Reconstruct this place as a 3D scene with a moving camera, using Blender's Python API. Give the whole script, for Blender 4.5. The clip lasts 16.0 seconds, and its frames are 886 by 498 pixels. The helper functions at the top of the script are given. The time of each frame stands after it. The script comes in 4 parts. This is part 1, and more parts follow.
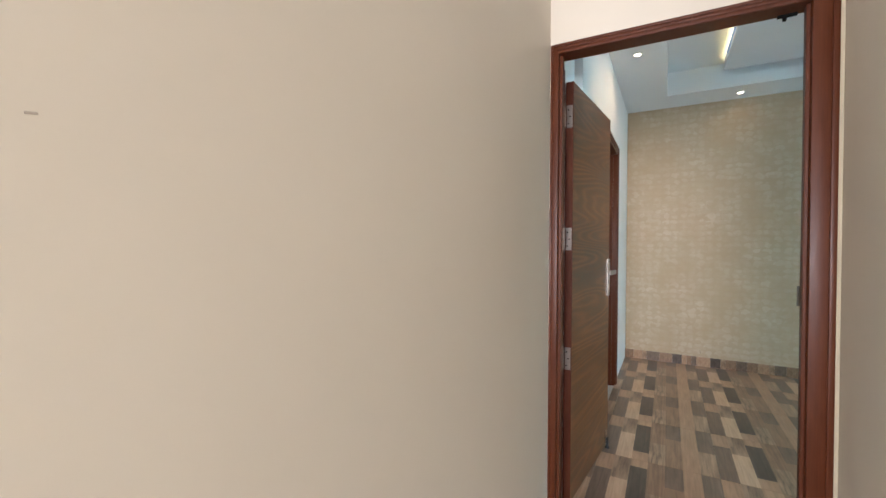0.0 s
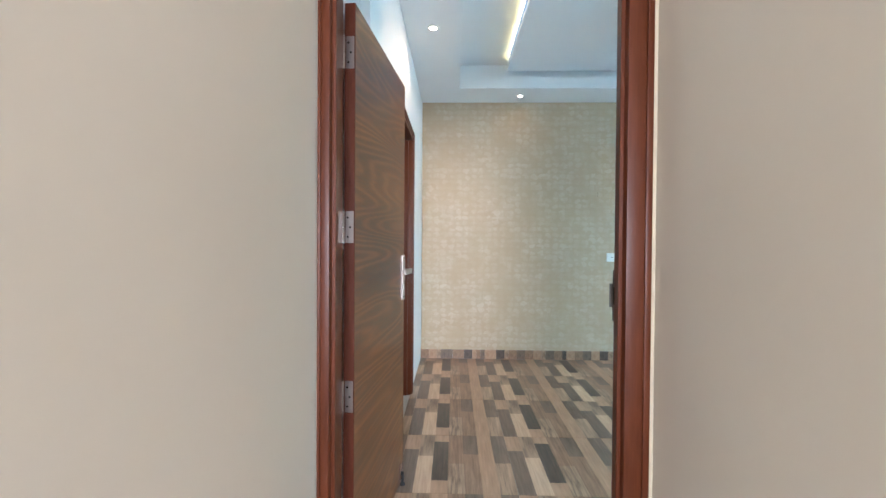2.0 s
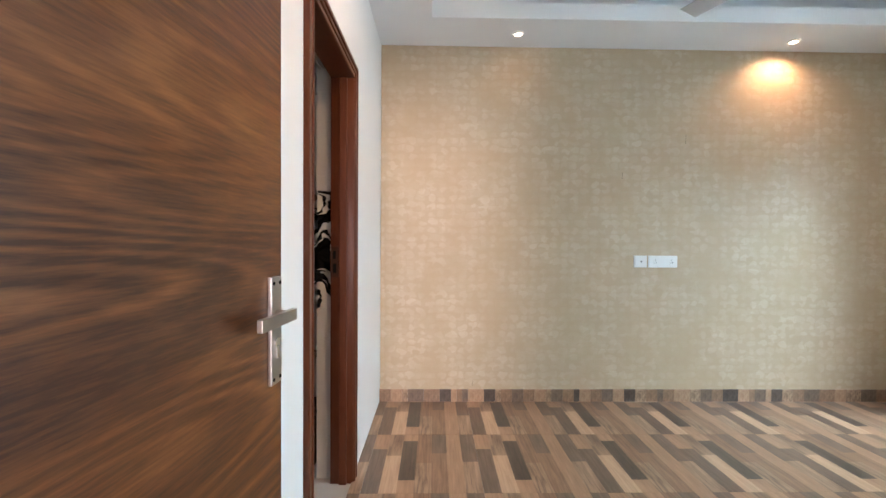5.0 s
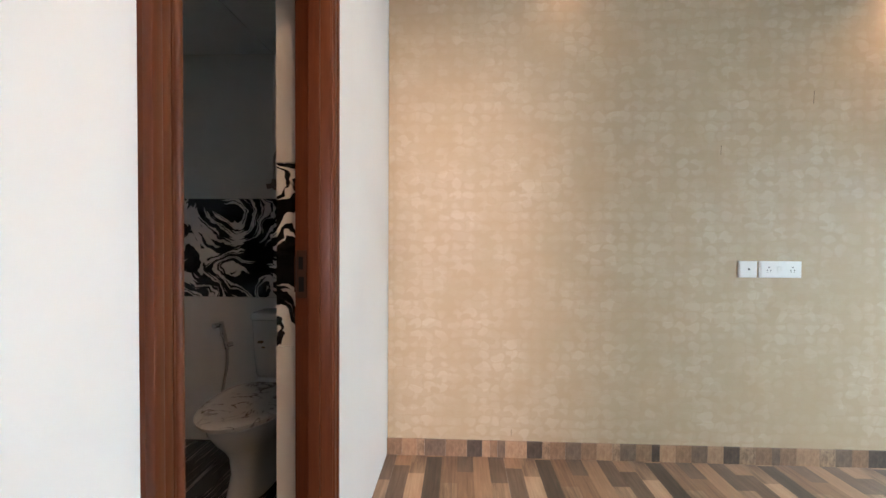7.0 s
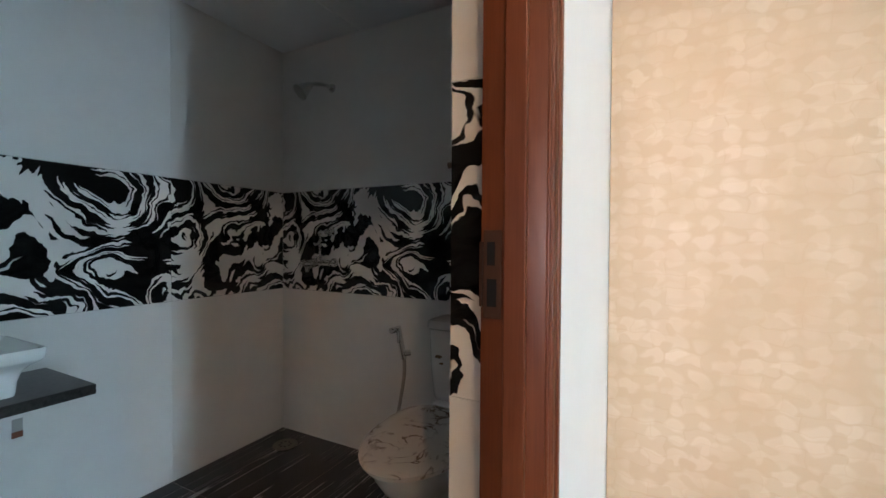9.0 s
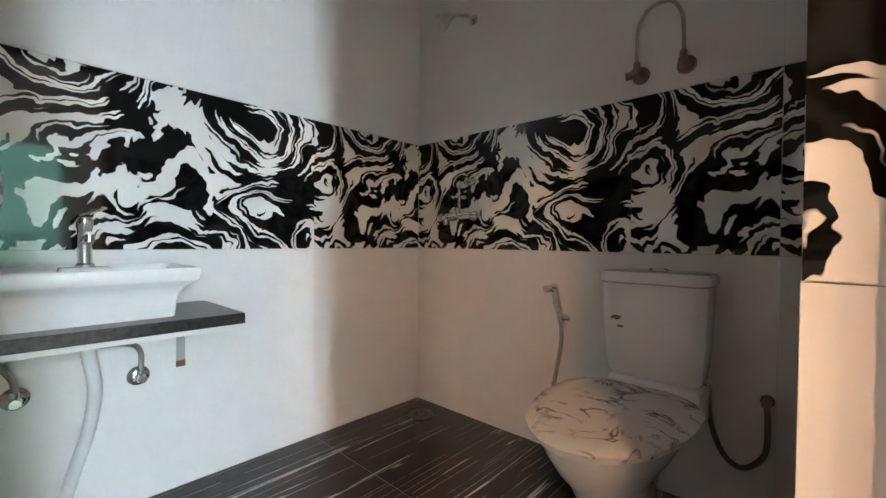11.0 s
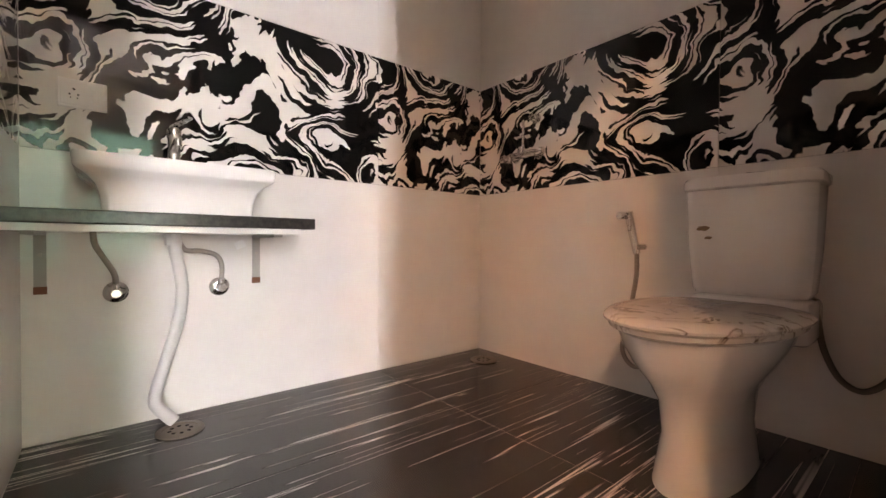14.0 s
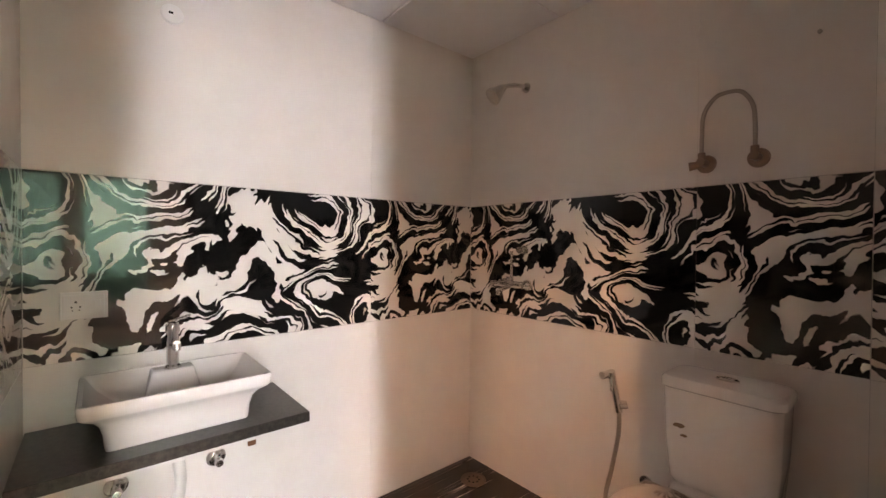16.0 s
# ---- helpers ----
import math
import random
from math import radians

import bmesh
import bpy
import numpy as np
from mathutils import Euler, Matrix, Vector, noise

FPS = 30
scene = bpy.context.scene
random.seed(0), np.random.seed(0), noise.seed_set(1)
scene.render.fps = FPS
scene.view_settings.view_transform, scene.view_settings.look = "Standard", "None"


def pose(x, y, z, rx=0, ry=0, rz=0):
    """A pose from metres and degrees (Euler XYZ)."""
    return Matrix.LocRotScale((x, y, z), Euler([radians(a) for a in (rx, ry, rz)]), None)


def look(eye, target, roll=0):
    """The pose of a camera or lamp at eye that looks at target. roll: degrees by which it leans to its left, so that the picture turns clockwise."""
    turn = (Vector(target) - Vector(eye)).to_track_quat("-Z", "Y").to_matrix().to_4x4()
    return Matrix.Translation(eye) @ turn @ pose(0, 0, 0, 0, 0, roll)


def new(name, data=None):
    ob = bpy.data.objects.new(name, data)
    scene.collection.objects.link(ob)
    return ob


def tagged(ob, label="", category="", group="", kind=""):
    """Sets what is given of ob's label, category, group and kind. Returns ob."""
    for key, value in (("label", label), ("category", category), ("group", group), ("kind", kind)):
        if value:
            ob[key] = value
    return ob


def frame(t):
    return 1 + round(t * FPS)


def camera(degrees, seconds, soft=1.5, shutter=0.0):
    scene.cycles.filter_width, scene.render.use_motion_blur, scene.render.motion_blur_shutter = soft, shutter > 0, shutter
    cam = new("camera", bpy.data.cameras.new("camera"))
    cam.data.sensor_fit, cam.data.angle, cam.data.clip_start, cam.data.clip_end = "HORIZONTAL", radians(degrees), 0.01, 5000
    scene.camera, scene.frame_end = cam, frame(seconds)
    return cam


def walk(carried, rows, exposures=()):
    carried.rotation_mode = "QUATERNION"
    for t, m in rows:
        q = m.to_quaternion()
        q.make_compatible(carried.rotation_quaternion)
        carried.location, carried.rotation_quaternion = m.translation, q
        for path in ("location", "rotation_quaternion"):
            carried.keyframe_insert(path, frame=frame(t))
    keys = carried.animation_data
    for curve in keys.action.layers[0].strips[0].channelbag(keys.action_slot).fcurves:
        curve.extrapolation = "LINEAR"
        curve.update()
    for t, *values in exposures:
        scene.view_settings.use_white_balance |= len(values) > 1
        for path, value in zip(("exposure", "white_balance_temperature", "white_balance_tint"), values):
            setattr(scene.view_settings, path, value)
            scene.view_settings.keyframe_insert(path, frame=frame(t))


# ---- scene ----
cam = camera(94.3, 16.0)
METRES, EYE, TILT, LEAN, TURN = 4.8, 1.25, 0.0, 0.0, 28.7
ROWS = [
    (0.0, 0.0, 0.0, 0.0, 0.0, -0.67, -0.32),
    (0.5, 0.0177, 0.023, -0.0061, -9.94, -0.56, -0.27),
    (1.0, 0.0292, 0.0479, -0.0076, -17.87, -0.67, -0.28),
    (1.5, 0.0407, 0.0859, -0.0081, -23.67, -0.65, -0.22),
    (2.0, 0.0508, 0.1213, -0.0051, -27.22, -0.78, -0.4),
    (2.5, 0.0637, 0.1531, -0.0048, -28.99, -0.76, -0.37),
    (3.0, 0.0889, 0.1895, -0.004, -29.65, -0.8, -0.4),
    (5.5, 0.2061, 0.3659, -0.0018, -29.77, -1.22, -0.44),
    (6.0, 0.2268, 0.399, -0.0052, -29.54, -1.13, -0.31),
    (6.5, 0.2473, 0.4414, -0.0057, -28.5, -1.0, -0.33),
    (7.0, 0.2637, 0.4772, -0.003, -26.2, -1.07, -0.32),
    (7.5, 0.2848, 0.5158, -0.0068, -21.73, -0.84, -0.29),
    (8.0, 0.2924, 0.5498, -0.0059, -15.58, -0.89, -0.28),
    (8.5, 0.2889, 0.5829, -0.0095, -8.73, -0.96, -0.32),
    (9.0, 0.2783, 0.6138, -0.0138, -1.39, -0.93, -0.37),
    (9.5, 0.2652, 0.6355, -0.023, 4.55, -0.92, -0.41),
    (10.0, 0.255, 0.6579, -0.0409, 8.85, -0.96, -0.46),
    (12.5, 0.2231, 0.6854, -0.0976, 18.61, -0.94, -0.42),
    (13.0, 0.2255, 0.6838, -0.1122, 20.12, -0.93, -0.41),
    (13.5, 0.2265, 0.6829, -0.1277, 21.25, -0.92, -0.39),
    (14.0, 0.2259, 0.6819, -0.1323, 21.95, -0.91, -0.36),
    (14.5, 0.2237, 0.6801, -0.1171, 22.14, -0.96, -0.35),
    (15.0, 0.2228, 0.6797, -0.0736, 22.32, -0.88, -0.37),
    (15.5, 0.2266, 0.6794, -0.0262, 22.07, -0.8, -0.4),
    (16.0, 0.2322, 0.6728, 0.0048, 21.13, -0.8, -0.37),
]
EXPOSURES = [(0.0, 0.5, 5800, 15), (1.5, 0.9, 5400, 15), (3.0, 1.15, 5300, 15), (5.5, 1.0, 6450, 30), (7.0, 1.02, 6500, 30), (8.5, 1.12, 6150, 27),
             (10.0, 2.2, 6200, 23), (12.5, 3.02, 8700, 53), (16.0, 3.0, 9100, 53)]
walk(cam, [(t, pose(0, 0, EYE, TILT, LEAN, TURN) @ pose(METRES * x, METRES * y, METRES * z, 90 + pitch, roll, yaw)) for t, x, y, z, yaw, pitch, roll in ROWS], EXPOSURES)

# ---- world and lights ----
world = bpy.data.worlds.new("world")
world.use_nodes = True
scene.world = world
_wn = world.node_tree
_sky = _wn.nodes.new("ShaderNodeTexSky")
_sky.sky_type, _sky.sun_disc, _sky.sun_elevation, _sky.sun_rotation = "NISHITA", False, radians(42), radians(120)
_wn.links.new(_sky.outputs[0], _wn.nodes["Background"].inputs[0])
_wn.nodes["Background"].inputs[1].default_value = 0.12


def area_light(name, eye, target, w, h, power, color):
    d = bpy.data.lights.new(name, "AREA")
    d.shape, d.size, d.size_y, d.energy, d.color = "RECTANGLE", w, h, power, color
    ob = new(name, d)
    ob.matrix_world = look(eye, target)
    return ob


def spot_light(name, eye, target, power, color, angle=75, blend=0.8):
    d = bpy.data.lights.new(name, "SPOT")
    d.energy, d.color, d.spot_size, d.spot_blend, d.shadow_soft_size = power, color, radians(angle), blend, 0.02
    ob = new(name, d)
    ob.matrix_world = look(eye, target)
    return ob


DAY = (0.62, 0.89, 1.0)
WARM = (1.0, 0.65, 0.34)
area_light("balcony_door_daylight", (3.74, 2.58, 1.25), (0, 2.58, 1.15), 0.44, 2.1, 26, DAY)
# fill lamp added over the balcony, out of view, for more bounced sky light
area_light("balcony_sky_fill", (4.35, 2.75, 2.72), (2.4, 2.75, 0.0), 0.9, 0.9, 125, DAY)
# fill lamp added in the unseen hall to brighten the corridor
area_light("hall_fill_light", (0.25, -3.92, 1.45), (0.1, 0, 1.3), 1.7, 1.5, 185, (1.0, 0.95, 0.90))

# ---- materials ----


class Nodes:
    """A small wrapper that builds one node material."""

    def __init__(self, name, rough=0.5, metal=0.0, spec=0.5, coat=0.0):
        self.m = bpy.data.materials.new(name)
        self.m.use_nodes = True
        self.t = self.m.node_tree
        self.b = self.t.nodes["Principled BSDF"]
        self.set(rough=rough, metal=metal, spec=spec, coat=coat)

    def set(self, rough, metal, spec, coat):
        i = self.b.inputs
        i["Roughness"].default_value, i["Metallic"].default_value = rough, metal
        i["Specular IOR Level"].default_value, i["Coat Weight"].default_value = spec, coat
        i["Coat Roughness"].default_value = 0.08

    def n(self, kind, **inputs):
        node = self.t.nodes.new("ShaderNode" + kind)
        for k, v in inputs.items():
            self.put(node, k.replace("_", " "), v)
        return node

    def put(self, node, key, v):
        sock = node.inputs[key]
        if isinstance(v, bpy.types.NodeSocket):
            self.t.links.new(v, sock)
        else:
            sock.default_value = v

    def coord(self, scale=(1, 1, 1), world_space=False, rot=(0, 0, 0)):
        m = self.n("Mapping")
        m.inputs["Scale"].default_value, m.inputs["Rotation"].default_value = scale, rot
        if world_space:
            self.t.links.new(self.n("NewGeometry").outputs["Position"], m.inputs["Vector"])
        else:
            self.t.links.new(self.n("TexCoord").outputs["Object"], m.inputs["Vector"])
        return m.outputs[0]

    def noise(self, vec, scale, detail=3.0, rough=0.5, distort=0.0):
        n = self.n("TexNoise", Vector=vec, Scale=scale, Detail=detail, Roughness=rough, Distortion=distort)
        return n.outputs["Fac"]

    def math(self, op, a, b=0.0, c=0.0):
        n = self.n("Math")
        n.operation = op
        for k, v in enumerate((a, b, c)):
            if isinstance(v, bpy.types.NodeSocket):
                self.t.links.new(v, n.inputs[k])
            else:
                n.inputs[k].default_value = v
        return n.outputs[0]

    def mix(self, fac, a, b):
        n = self.n("Mix")
        n.data_type = "RGBA"
        for k, v in ((0, fac), (6, a), (7, b)):
            if isinstance(v, bpy.types.NodeSocket):
                self.t.links.new(v, n.inputs[k])
            else:
                n.inputs[k].default_value = (*v, 1) if k else v
        return n.outputs[2]

    def ramp(self, fac, stops):
        r = self.n("ValToRGB")
        self.t.links.new(fac, r.inputs[0])
        e = r.color_ramp.elements
        while len(e) < len(stops):
            e.new(0.5)
        for k, (p, c) in enumerate(stops):
            e[k].position = p
            e[k].color = (*c, 1) if isinstance(c, tuple) else (c, c, c, 1)
        return r.outputs[0]

    def color(self, v):
        self.put(self.b, "Base Color", v if isinstance(v, bpy.types.NodeSocket) else (*v, 1))

    def rough(self, v):
        self.put(self.b, "Roughness", v)

    def bump(self, height, strength=0.1, dist=0.01):
        n = self.n("Bump", Height=height, Strength=strength, Distance=dist)
        self.t.links.new(n.outputs[0], self.b.inputs["Normal"])


def paint(name, c, rough=0.55):
    k = Nodes(name, rough, spec=0.35)
    v = k.coord(world_space=True)
    big, fine = k.noise(v, 1.3, 4), k.noise(v, 60, 3)
    a = tuple(x * 0.94 for x in c)
    k.color(k.mix(k.ramp(big, [(0.3, 0.0), (0.7, 1.0)]), a, c))
    k.rough(k.math("MULTIPLY_ADD", fine, 0.2, rough - 0.1))
    k.bump(k.math("ADD", k.math("MULTIPLY", fine, 0.3), big), 0.12, 0.006)
    return k.m


def wood(name, dark, mid, light, along, rough=0.35, scale=1.0, coat=0.3):
    """Grain runs along the axis given by its index."""
    k = Nodes(name, rough, coat=coat)
    sc = [12.0 * scale] * 3
    sc[along] = 1.7 * scale
    v = k.coord(tuple(sc))
    warp = k.noise(v, 0.42, 2.5, 0.5, 0.6)
    ring = k.math("SINE", k.math("MULTIPLY", warp, 60.0))
    fine = k.noise(k.coord(tuple(x * 7 for x in sc)), 1.0, 4, 0.6)
    blot = k.noise(v, 0.3, 2)
    hair = k.noise(k.coord(tuple(x * (34 if i != along else 5) for i, x in enumerate(sc))), 1.0, 3, 0.55)
    f = k.math("ADD", k.math("MULTIPLY_ADD", ring, 0.045, 0.0), k.math("ADD", k.math("MULTIPLY", k.math("ADD", fine, hair), 0.37), k.math("MULTIPLY", blot, 0.42)))
    k.color(k.ramp(f, [(0.36, dark), (0.55, mid), (0.74, light)]))
    k.rough(k.math("MULTIPLY_ADD", fine, 0.25, rough - 0.1))
    k.bump(fine, 0.05, 0.002)
    return k.m


def laminate(name):
    """Walnut print with flat-sawn arches lying along x."""
    k = Nodes(name, 0.34, coat=0.15)
    warp = k.noise(k.coord((0.40, 3.0, 5.0)), 1.0, 1.2, 0.4, 0.0)
    jag = k.noise(k.coord((6, 20, 24)), 1.0, 3, 0.6)
    ring = k.math("MULTIPLY_ADD", k.math("SINE", k.math("ADD", k.math("MULTIPLY", warp, 150.0), k.math("MULTIPLY", jag, 2.6))), 0.5, 0.5)
    ring = k.math("POWER", ring, 1.6)
    fine = k.noise(k.coord((14, 160, 190)), 1.0, 4, 0.6)
    pores = k.noise(k.coord((40, 500, 620)), 1.0, 2, 0.5)
    blot = k.noise(k.coord((0.9, 3, 6)), 1.0, 3)
    weight = k.ramp(k.noise(k.coord((0.8, 2, 3)), 1.0, 1.0), [(0.36, 0.06), (0.62, 0.15)])
    f = k.math("ADD", k.math("MULTIPLY", ring, weight), k.math("ADD", k.math("MULTIPLY", fine, 0.40), k.math("ADD", k.math("MULTIPLY", blot, 0.36), k.math("MULTIPLY", pores, 0.10))))
    k.color(k.ramp(f, [(0.34, (0.042, 0.012, 0.003)), (0.50, (0.130, 0.043, 0.0105)), (0.70, (0.25, 0.096, 0.027))]))
    k.rough(k.math("MULTIPLY_ADD", fine, 0.2, 0.26))
    k.bump(fine, 0.05, 0.002)
    return k.m


def metal(name, c, rough):
    k = Nodes(name, rough, metal=1.0)
    f = k.noise(k.coord((1, 1, 1)), 40, 3)
    k.color(k.mix(f, tuple(x * 0.85 for x in c), c))
    k.rough(k.math("MULTIPLY_ADD", f, 0.15, rough))
    return k.m


def plain(name, c, rough=0.4, coat=0.0, world_space=False):
    k = Nodes(name, rough, coat=coat)
    f = k.noise(k.coord(world_space=world_space), 9, 4)
    k.color(k.mix(f, tuple(x * 0.9 for x in c), c))
    k.rough(k.math("MULTIPLY_ADD", f, 0.12, rough - 0.05))
    return k.m


def plank_print(name, dark, light):
    k = Nodes(name, 0.34, spec=0.5)
    fine = k.noise(k.coord((70, 4.5, 30)), 1.0, 4, 0.6, 0.6)
    blot = k.noise(k.coord((9, 3, 5)), 1.0, 3)
    f = k.math("ADD", k.math("MULTIPLY", fine, 0.6), k.math("MULTIPLY", blot, 0.4))
    k.color(k.ramp(f, [(0.33, dark), (0.62, light)]))
    k.rough(k.math("MULTIPLY_ADD", fine, 0.18, 0.24))
    k.bump(fine, 0.06, 0.002)
    return k.m


# large pools of the printed tile: centre along and up the tile, half sizes, turn in degrees, white (+) or black (-)
POOLS = [(0.68, 0.45, 0.18, 0.045, -52, 3.2), (0.83, 0.565, 0.13, 0.050, -22, -3.6), (0.655, 0.378, 0.042, 0.036, 30, -3.4), (0.54, 0.315, 0.12, 0.034, 28, -3.0),
         (0.33, 0.235, 0.15, 0.022, 14, -2.2), (0.485, 0.50, 0.030, 0.075, 25, -3.0), (0.13, 0.44, 0.045, 0.090, 15, -1.8), (0.09, 0.17, 0.040, 0.085, 35, 3.2),
         (0.21, 0.11, 0.070, 0.040, -30, -3.0), (0.46, 0.21, 0.075, 0.022, 30, 2.4), (0.64, 0.15, 0.100, 0.020, -22, 2.0), (1.06, 0.31, 0.045, 0.040, 20, -3.2),
         (0.97, 0.37, 0.035, 0.075, -25, 2.2), (1.14, 0.22, 0.060, 0.045, -10, -2.2)]
# centres round which the ink lines wind: place, reach and number of rings
EDDIES = [(0.33, 0.63, 0.22, 7.5), (0.93, 0.17, 0.085, 3.0), (0.97, 0.55, 0.20, -6.5), (0.02, 0.30, 0.18, 4.5), (0.58, -0.02, 0.22, -5.5), (1.16, 0.06, 0.14, 3.6)]


def marble_swirl(name):
    """Black and white poured-ink swirl of the printed tile: the same on every tile."""
    k = Nodes(name, 0.07, spec=0.35)

    def vec(op, a, b):
        n = k.n("VectorMath")
        n.operation = op
        for i, x in enumerate((a, b)):
            if isinstance(x, bpy.types.NodeSocket):
                k.t.links.new(x, n.inputs[i])
            else:
                n.inputs[i].default_value = x
        return n.outputs["Value" if op == "DOT_PRODUCT" else "Vector"]

    def bell(v, x, z, rx, rz, turn):
        m = k.n("Mapping", Vector=v)
        m.vector_type = "TEXTURE"
        m.inputs["Location"].default_value, m.inputs["Scale"].default_value = (x, 0, z), (rx, 50, rz)
        m.inputs["Rotation"].default_value = (0, radians(-turn), 0)
        return k.math("EXPONENT", k.math("MULTIPLY", vec("DOT_PRODUCT", m.outputs[0], m.outputs[0]), -1.0))

    v = k.coord((1, 0, 1))
    wide = k.n("TexNoise", Vector=vec("ADD", v, (7.9, 3.1, 5.2)), Scale=4.2, Detail=1.0, Roughness=0.4).outputs["Color"]
    small = k.n("TexNoise", Vector=vec("ADD", v, (2.3, 1.7, 9.1)), Scale=22.0, Detail=2.0, Roughness=0.5).outputs["Color"]
    p = vec("ADD", v, vec("MULTIPLY", vec("SUBTRACT", wide, (0.5, 0.5, 0.5)), (0.16, 0, 0.16)))
    p = vec("ADD", p, vec("MULTIPLY", vec("SUBTRACT", small, (0.5, 0.5, 0.5)), (0.034, 0, 0.034)))
    turns = k.math("MULTIPLY", k.noise(p, 3.0, 2.0, 0.45, 0.4), 6.5)
    for x, z, reach, rings in EDDIES:
        turns = k.math("MULTIPLY_ADD", bell(p, x, z, reach, reach * 0.9, 0), rings, turns)
    turns = k.math("MULTIPLY_ADD", k.noise(p, 9.0, 2.0, 0.5, 0.6), 1.6, turns)
    thick = k.math("SINE", k.math("MULTIPLY", turns, 1.15 * math.pi))
    thin = k.math("SINE", k.math("MULTIPLY_ADD", turns, 3.7 * math.pi, 1.1))
    tone = k.math("MULTIPLY_ADD", thick, 0.95, k.math("MULTIPLY_ADD", thin, 0.75, k.math("MULTIPLY_ADD", k.noise(p, 7.0, 1.5), 4.0, -2.25)))
    for x, z, rx, rz, turn, gain in POOLS:
        tone = k.math("MULTIPLY_ADD", bell(p, x, z, rx, rz, turn), gain, tone)
    k.color(k.ramp(k.math("MULTIPLY_ADD", tone, 0.5, 0.5), [(0.46, 0.006), (0.54, (0.74, 0.72, 0.68))]))
    return k.m


def black_marble(name):
    k = Nodes(name, 0.16, spec=0.5)
    v = k.coord((15.0, 0.22, 1), world_space=True, rot=(0, 0, 0.02))
    a = k.noise(v, 1.6, 1.6, 0.5, 0.05)
    line = k.math("ABSOLUTE", k.math("SUBTRACT", a, 0.5))
    patch = k.noise(k.coord((9.0, 1.3, 1), world_space=True), 2.2, 3)
    vein = k.math("MULTIPLY", k.ramp(line, [(0.0, 1.0), (0.006, 0.6), (0.013, 0.0)]), k.ramp(patch, [(0.44, 0.0), (0.49, 1.0)]))
    base = k.mix(k.noise(v, 3.0, 4), (0.012, 0.010, 0.010), (0.022, 0.018, 0.018))
    k.color(k.mix(vein, base, (0.7, 0.64, 0.6)))
    k.rough(k.math("MULTIPLY_ADD", patch, 0.16, 0.12))
    return k.m


def wallpaper(name):
    """Beige paper with rows of small pearly petals."""
    k = Nodes(name, 0.5, spec=0.4)
    v = k.coord((1, 1, 1), world_space=True)
    wob = k.n("TexNoise", Vector=v, Scale=14.0, Detail=1.0).outputs["Color"]
    wv = k.n("VectorMath")
    wv.operation = "MULTIPLY_ADD"
    k.t.links.new(wob, wv.inputs[0])
    wv.inputs[1].default_value = (0.07, 0.0, 0.055)
    k.t.links.new(v, wv.inputs[2])
    m1, m2 = k.n("Mapping"), k.n("Mapping")
    for m, off in ((m1, (0, 0, 0)), (m2, (0.34, 0, 0.42))):
        m.inputs["Scale"].default_value, m.inputs["Location"].default_value = (13, 1, 16.5), off
        k.t.links.new(wv.outputs[0], m.inputs[0])
    cells = k.n("TexVoronoi", Vector=m1.outputs[0], Scale=1.0, Randomness=0.38)
    other = k.n("TexVoronoi", Vector=m2.outputs[0], Scale=1.0, Randomness=0.38)
    sep = k.n("SeparateColor")
    k.t.links.new(cells.outputs["Color"], sep.inputs[0])
    big, mid = k.noise(v, 0.9, 3), k.noise(v, 5.0, 3)
    inside = k.ramp(cells.outputs["Distance"], [(0.44, 1.0), (0.56, 0.0)])
    bite = k.ramp(other.outputs["Distance"], [(0.30, 0.0), (0.40, 1.0)])
    pick = k.ramp(sep.outputs[0], [(0.0, 0.35), (0.6, 1.0)])
    petal = k.math("MULTIPLY", k.math("MULTIPLY", inside, k.math("MULTIPLY", bite, pick)), k.ramp(mid, [(0.36, 0.2), (0.62, 1.0)]))
    base = k.mix(big, (0.415, 0.300, 0.182), (0.495, 0.375, 0.243))
    base = k.mix(k.math("MULTIPLY", mid, 0.35), base, (0.47, 0.38, 0.28))
    sx = k.n("SeparateXYZ", Vector=wv.outputs[0])
    flat = k.n("CombineXYZ", X=sx.outputs[0], Y=sx.outputs[2])
    rows = k.n("TexBrick", Vector=flat.outputs[0], Scale=1.0, Color1=(0.0, 0.0, 0.0, 1), Color2=(1.0, 1.0, 1.0, 1), Mortar=(0.1, 0.1, 0.1, 1))
    for key, val in (("Mortar Size", 0.0035), ("Mortar Smooth", 0.6), ("Brick Width", 0.11), ("Row Height", 0.055)):
        rows.inputs[key].default_value = val
    flake = k.math("MULTIPLY", rows.outputs["Color"], k.ramp(mid, [(0.34, 0.25), (0.64, 1.0)]))
    k.color(k.mix(k.math("ADD", k.math("MULTIPLY", petal, 0.20), k.math("MULTIPLY", flake, 0.13)), base, (0.72, 0.64, 0.52)))
    k.rough(k.math("MULTIPLY_ADD", k.math("MAXIMUM", petal, flake), -0.2, 0.56))
    k.put(k.b, "Metallic", k.math("MULTIPLY", petal, 0.04))
    tilt = k.math("MULTIPLY", petal, k.math("MULTIPLY_ADD", sep.outputs[1], 1.0, 0.2))
    k.bump(k.math("ADD", k.math("ADD", k.math("MULTIPLY", tilt, 0.4), k.math("MULTIPLY", flake, 0.25)), k.math("MULTIPLY", k.noise(v, 160, 2), 0.2)), 0.35, 0.003)
    return k.m


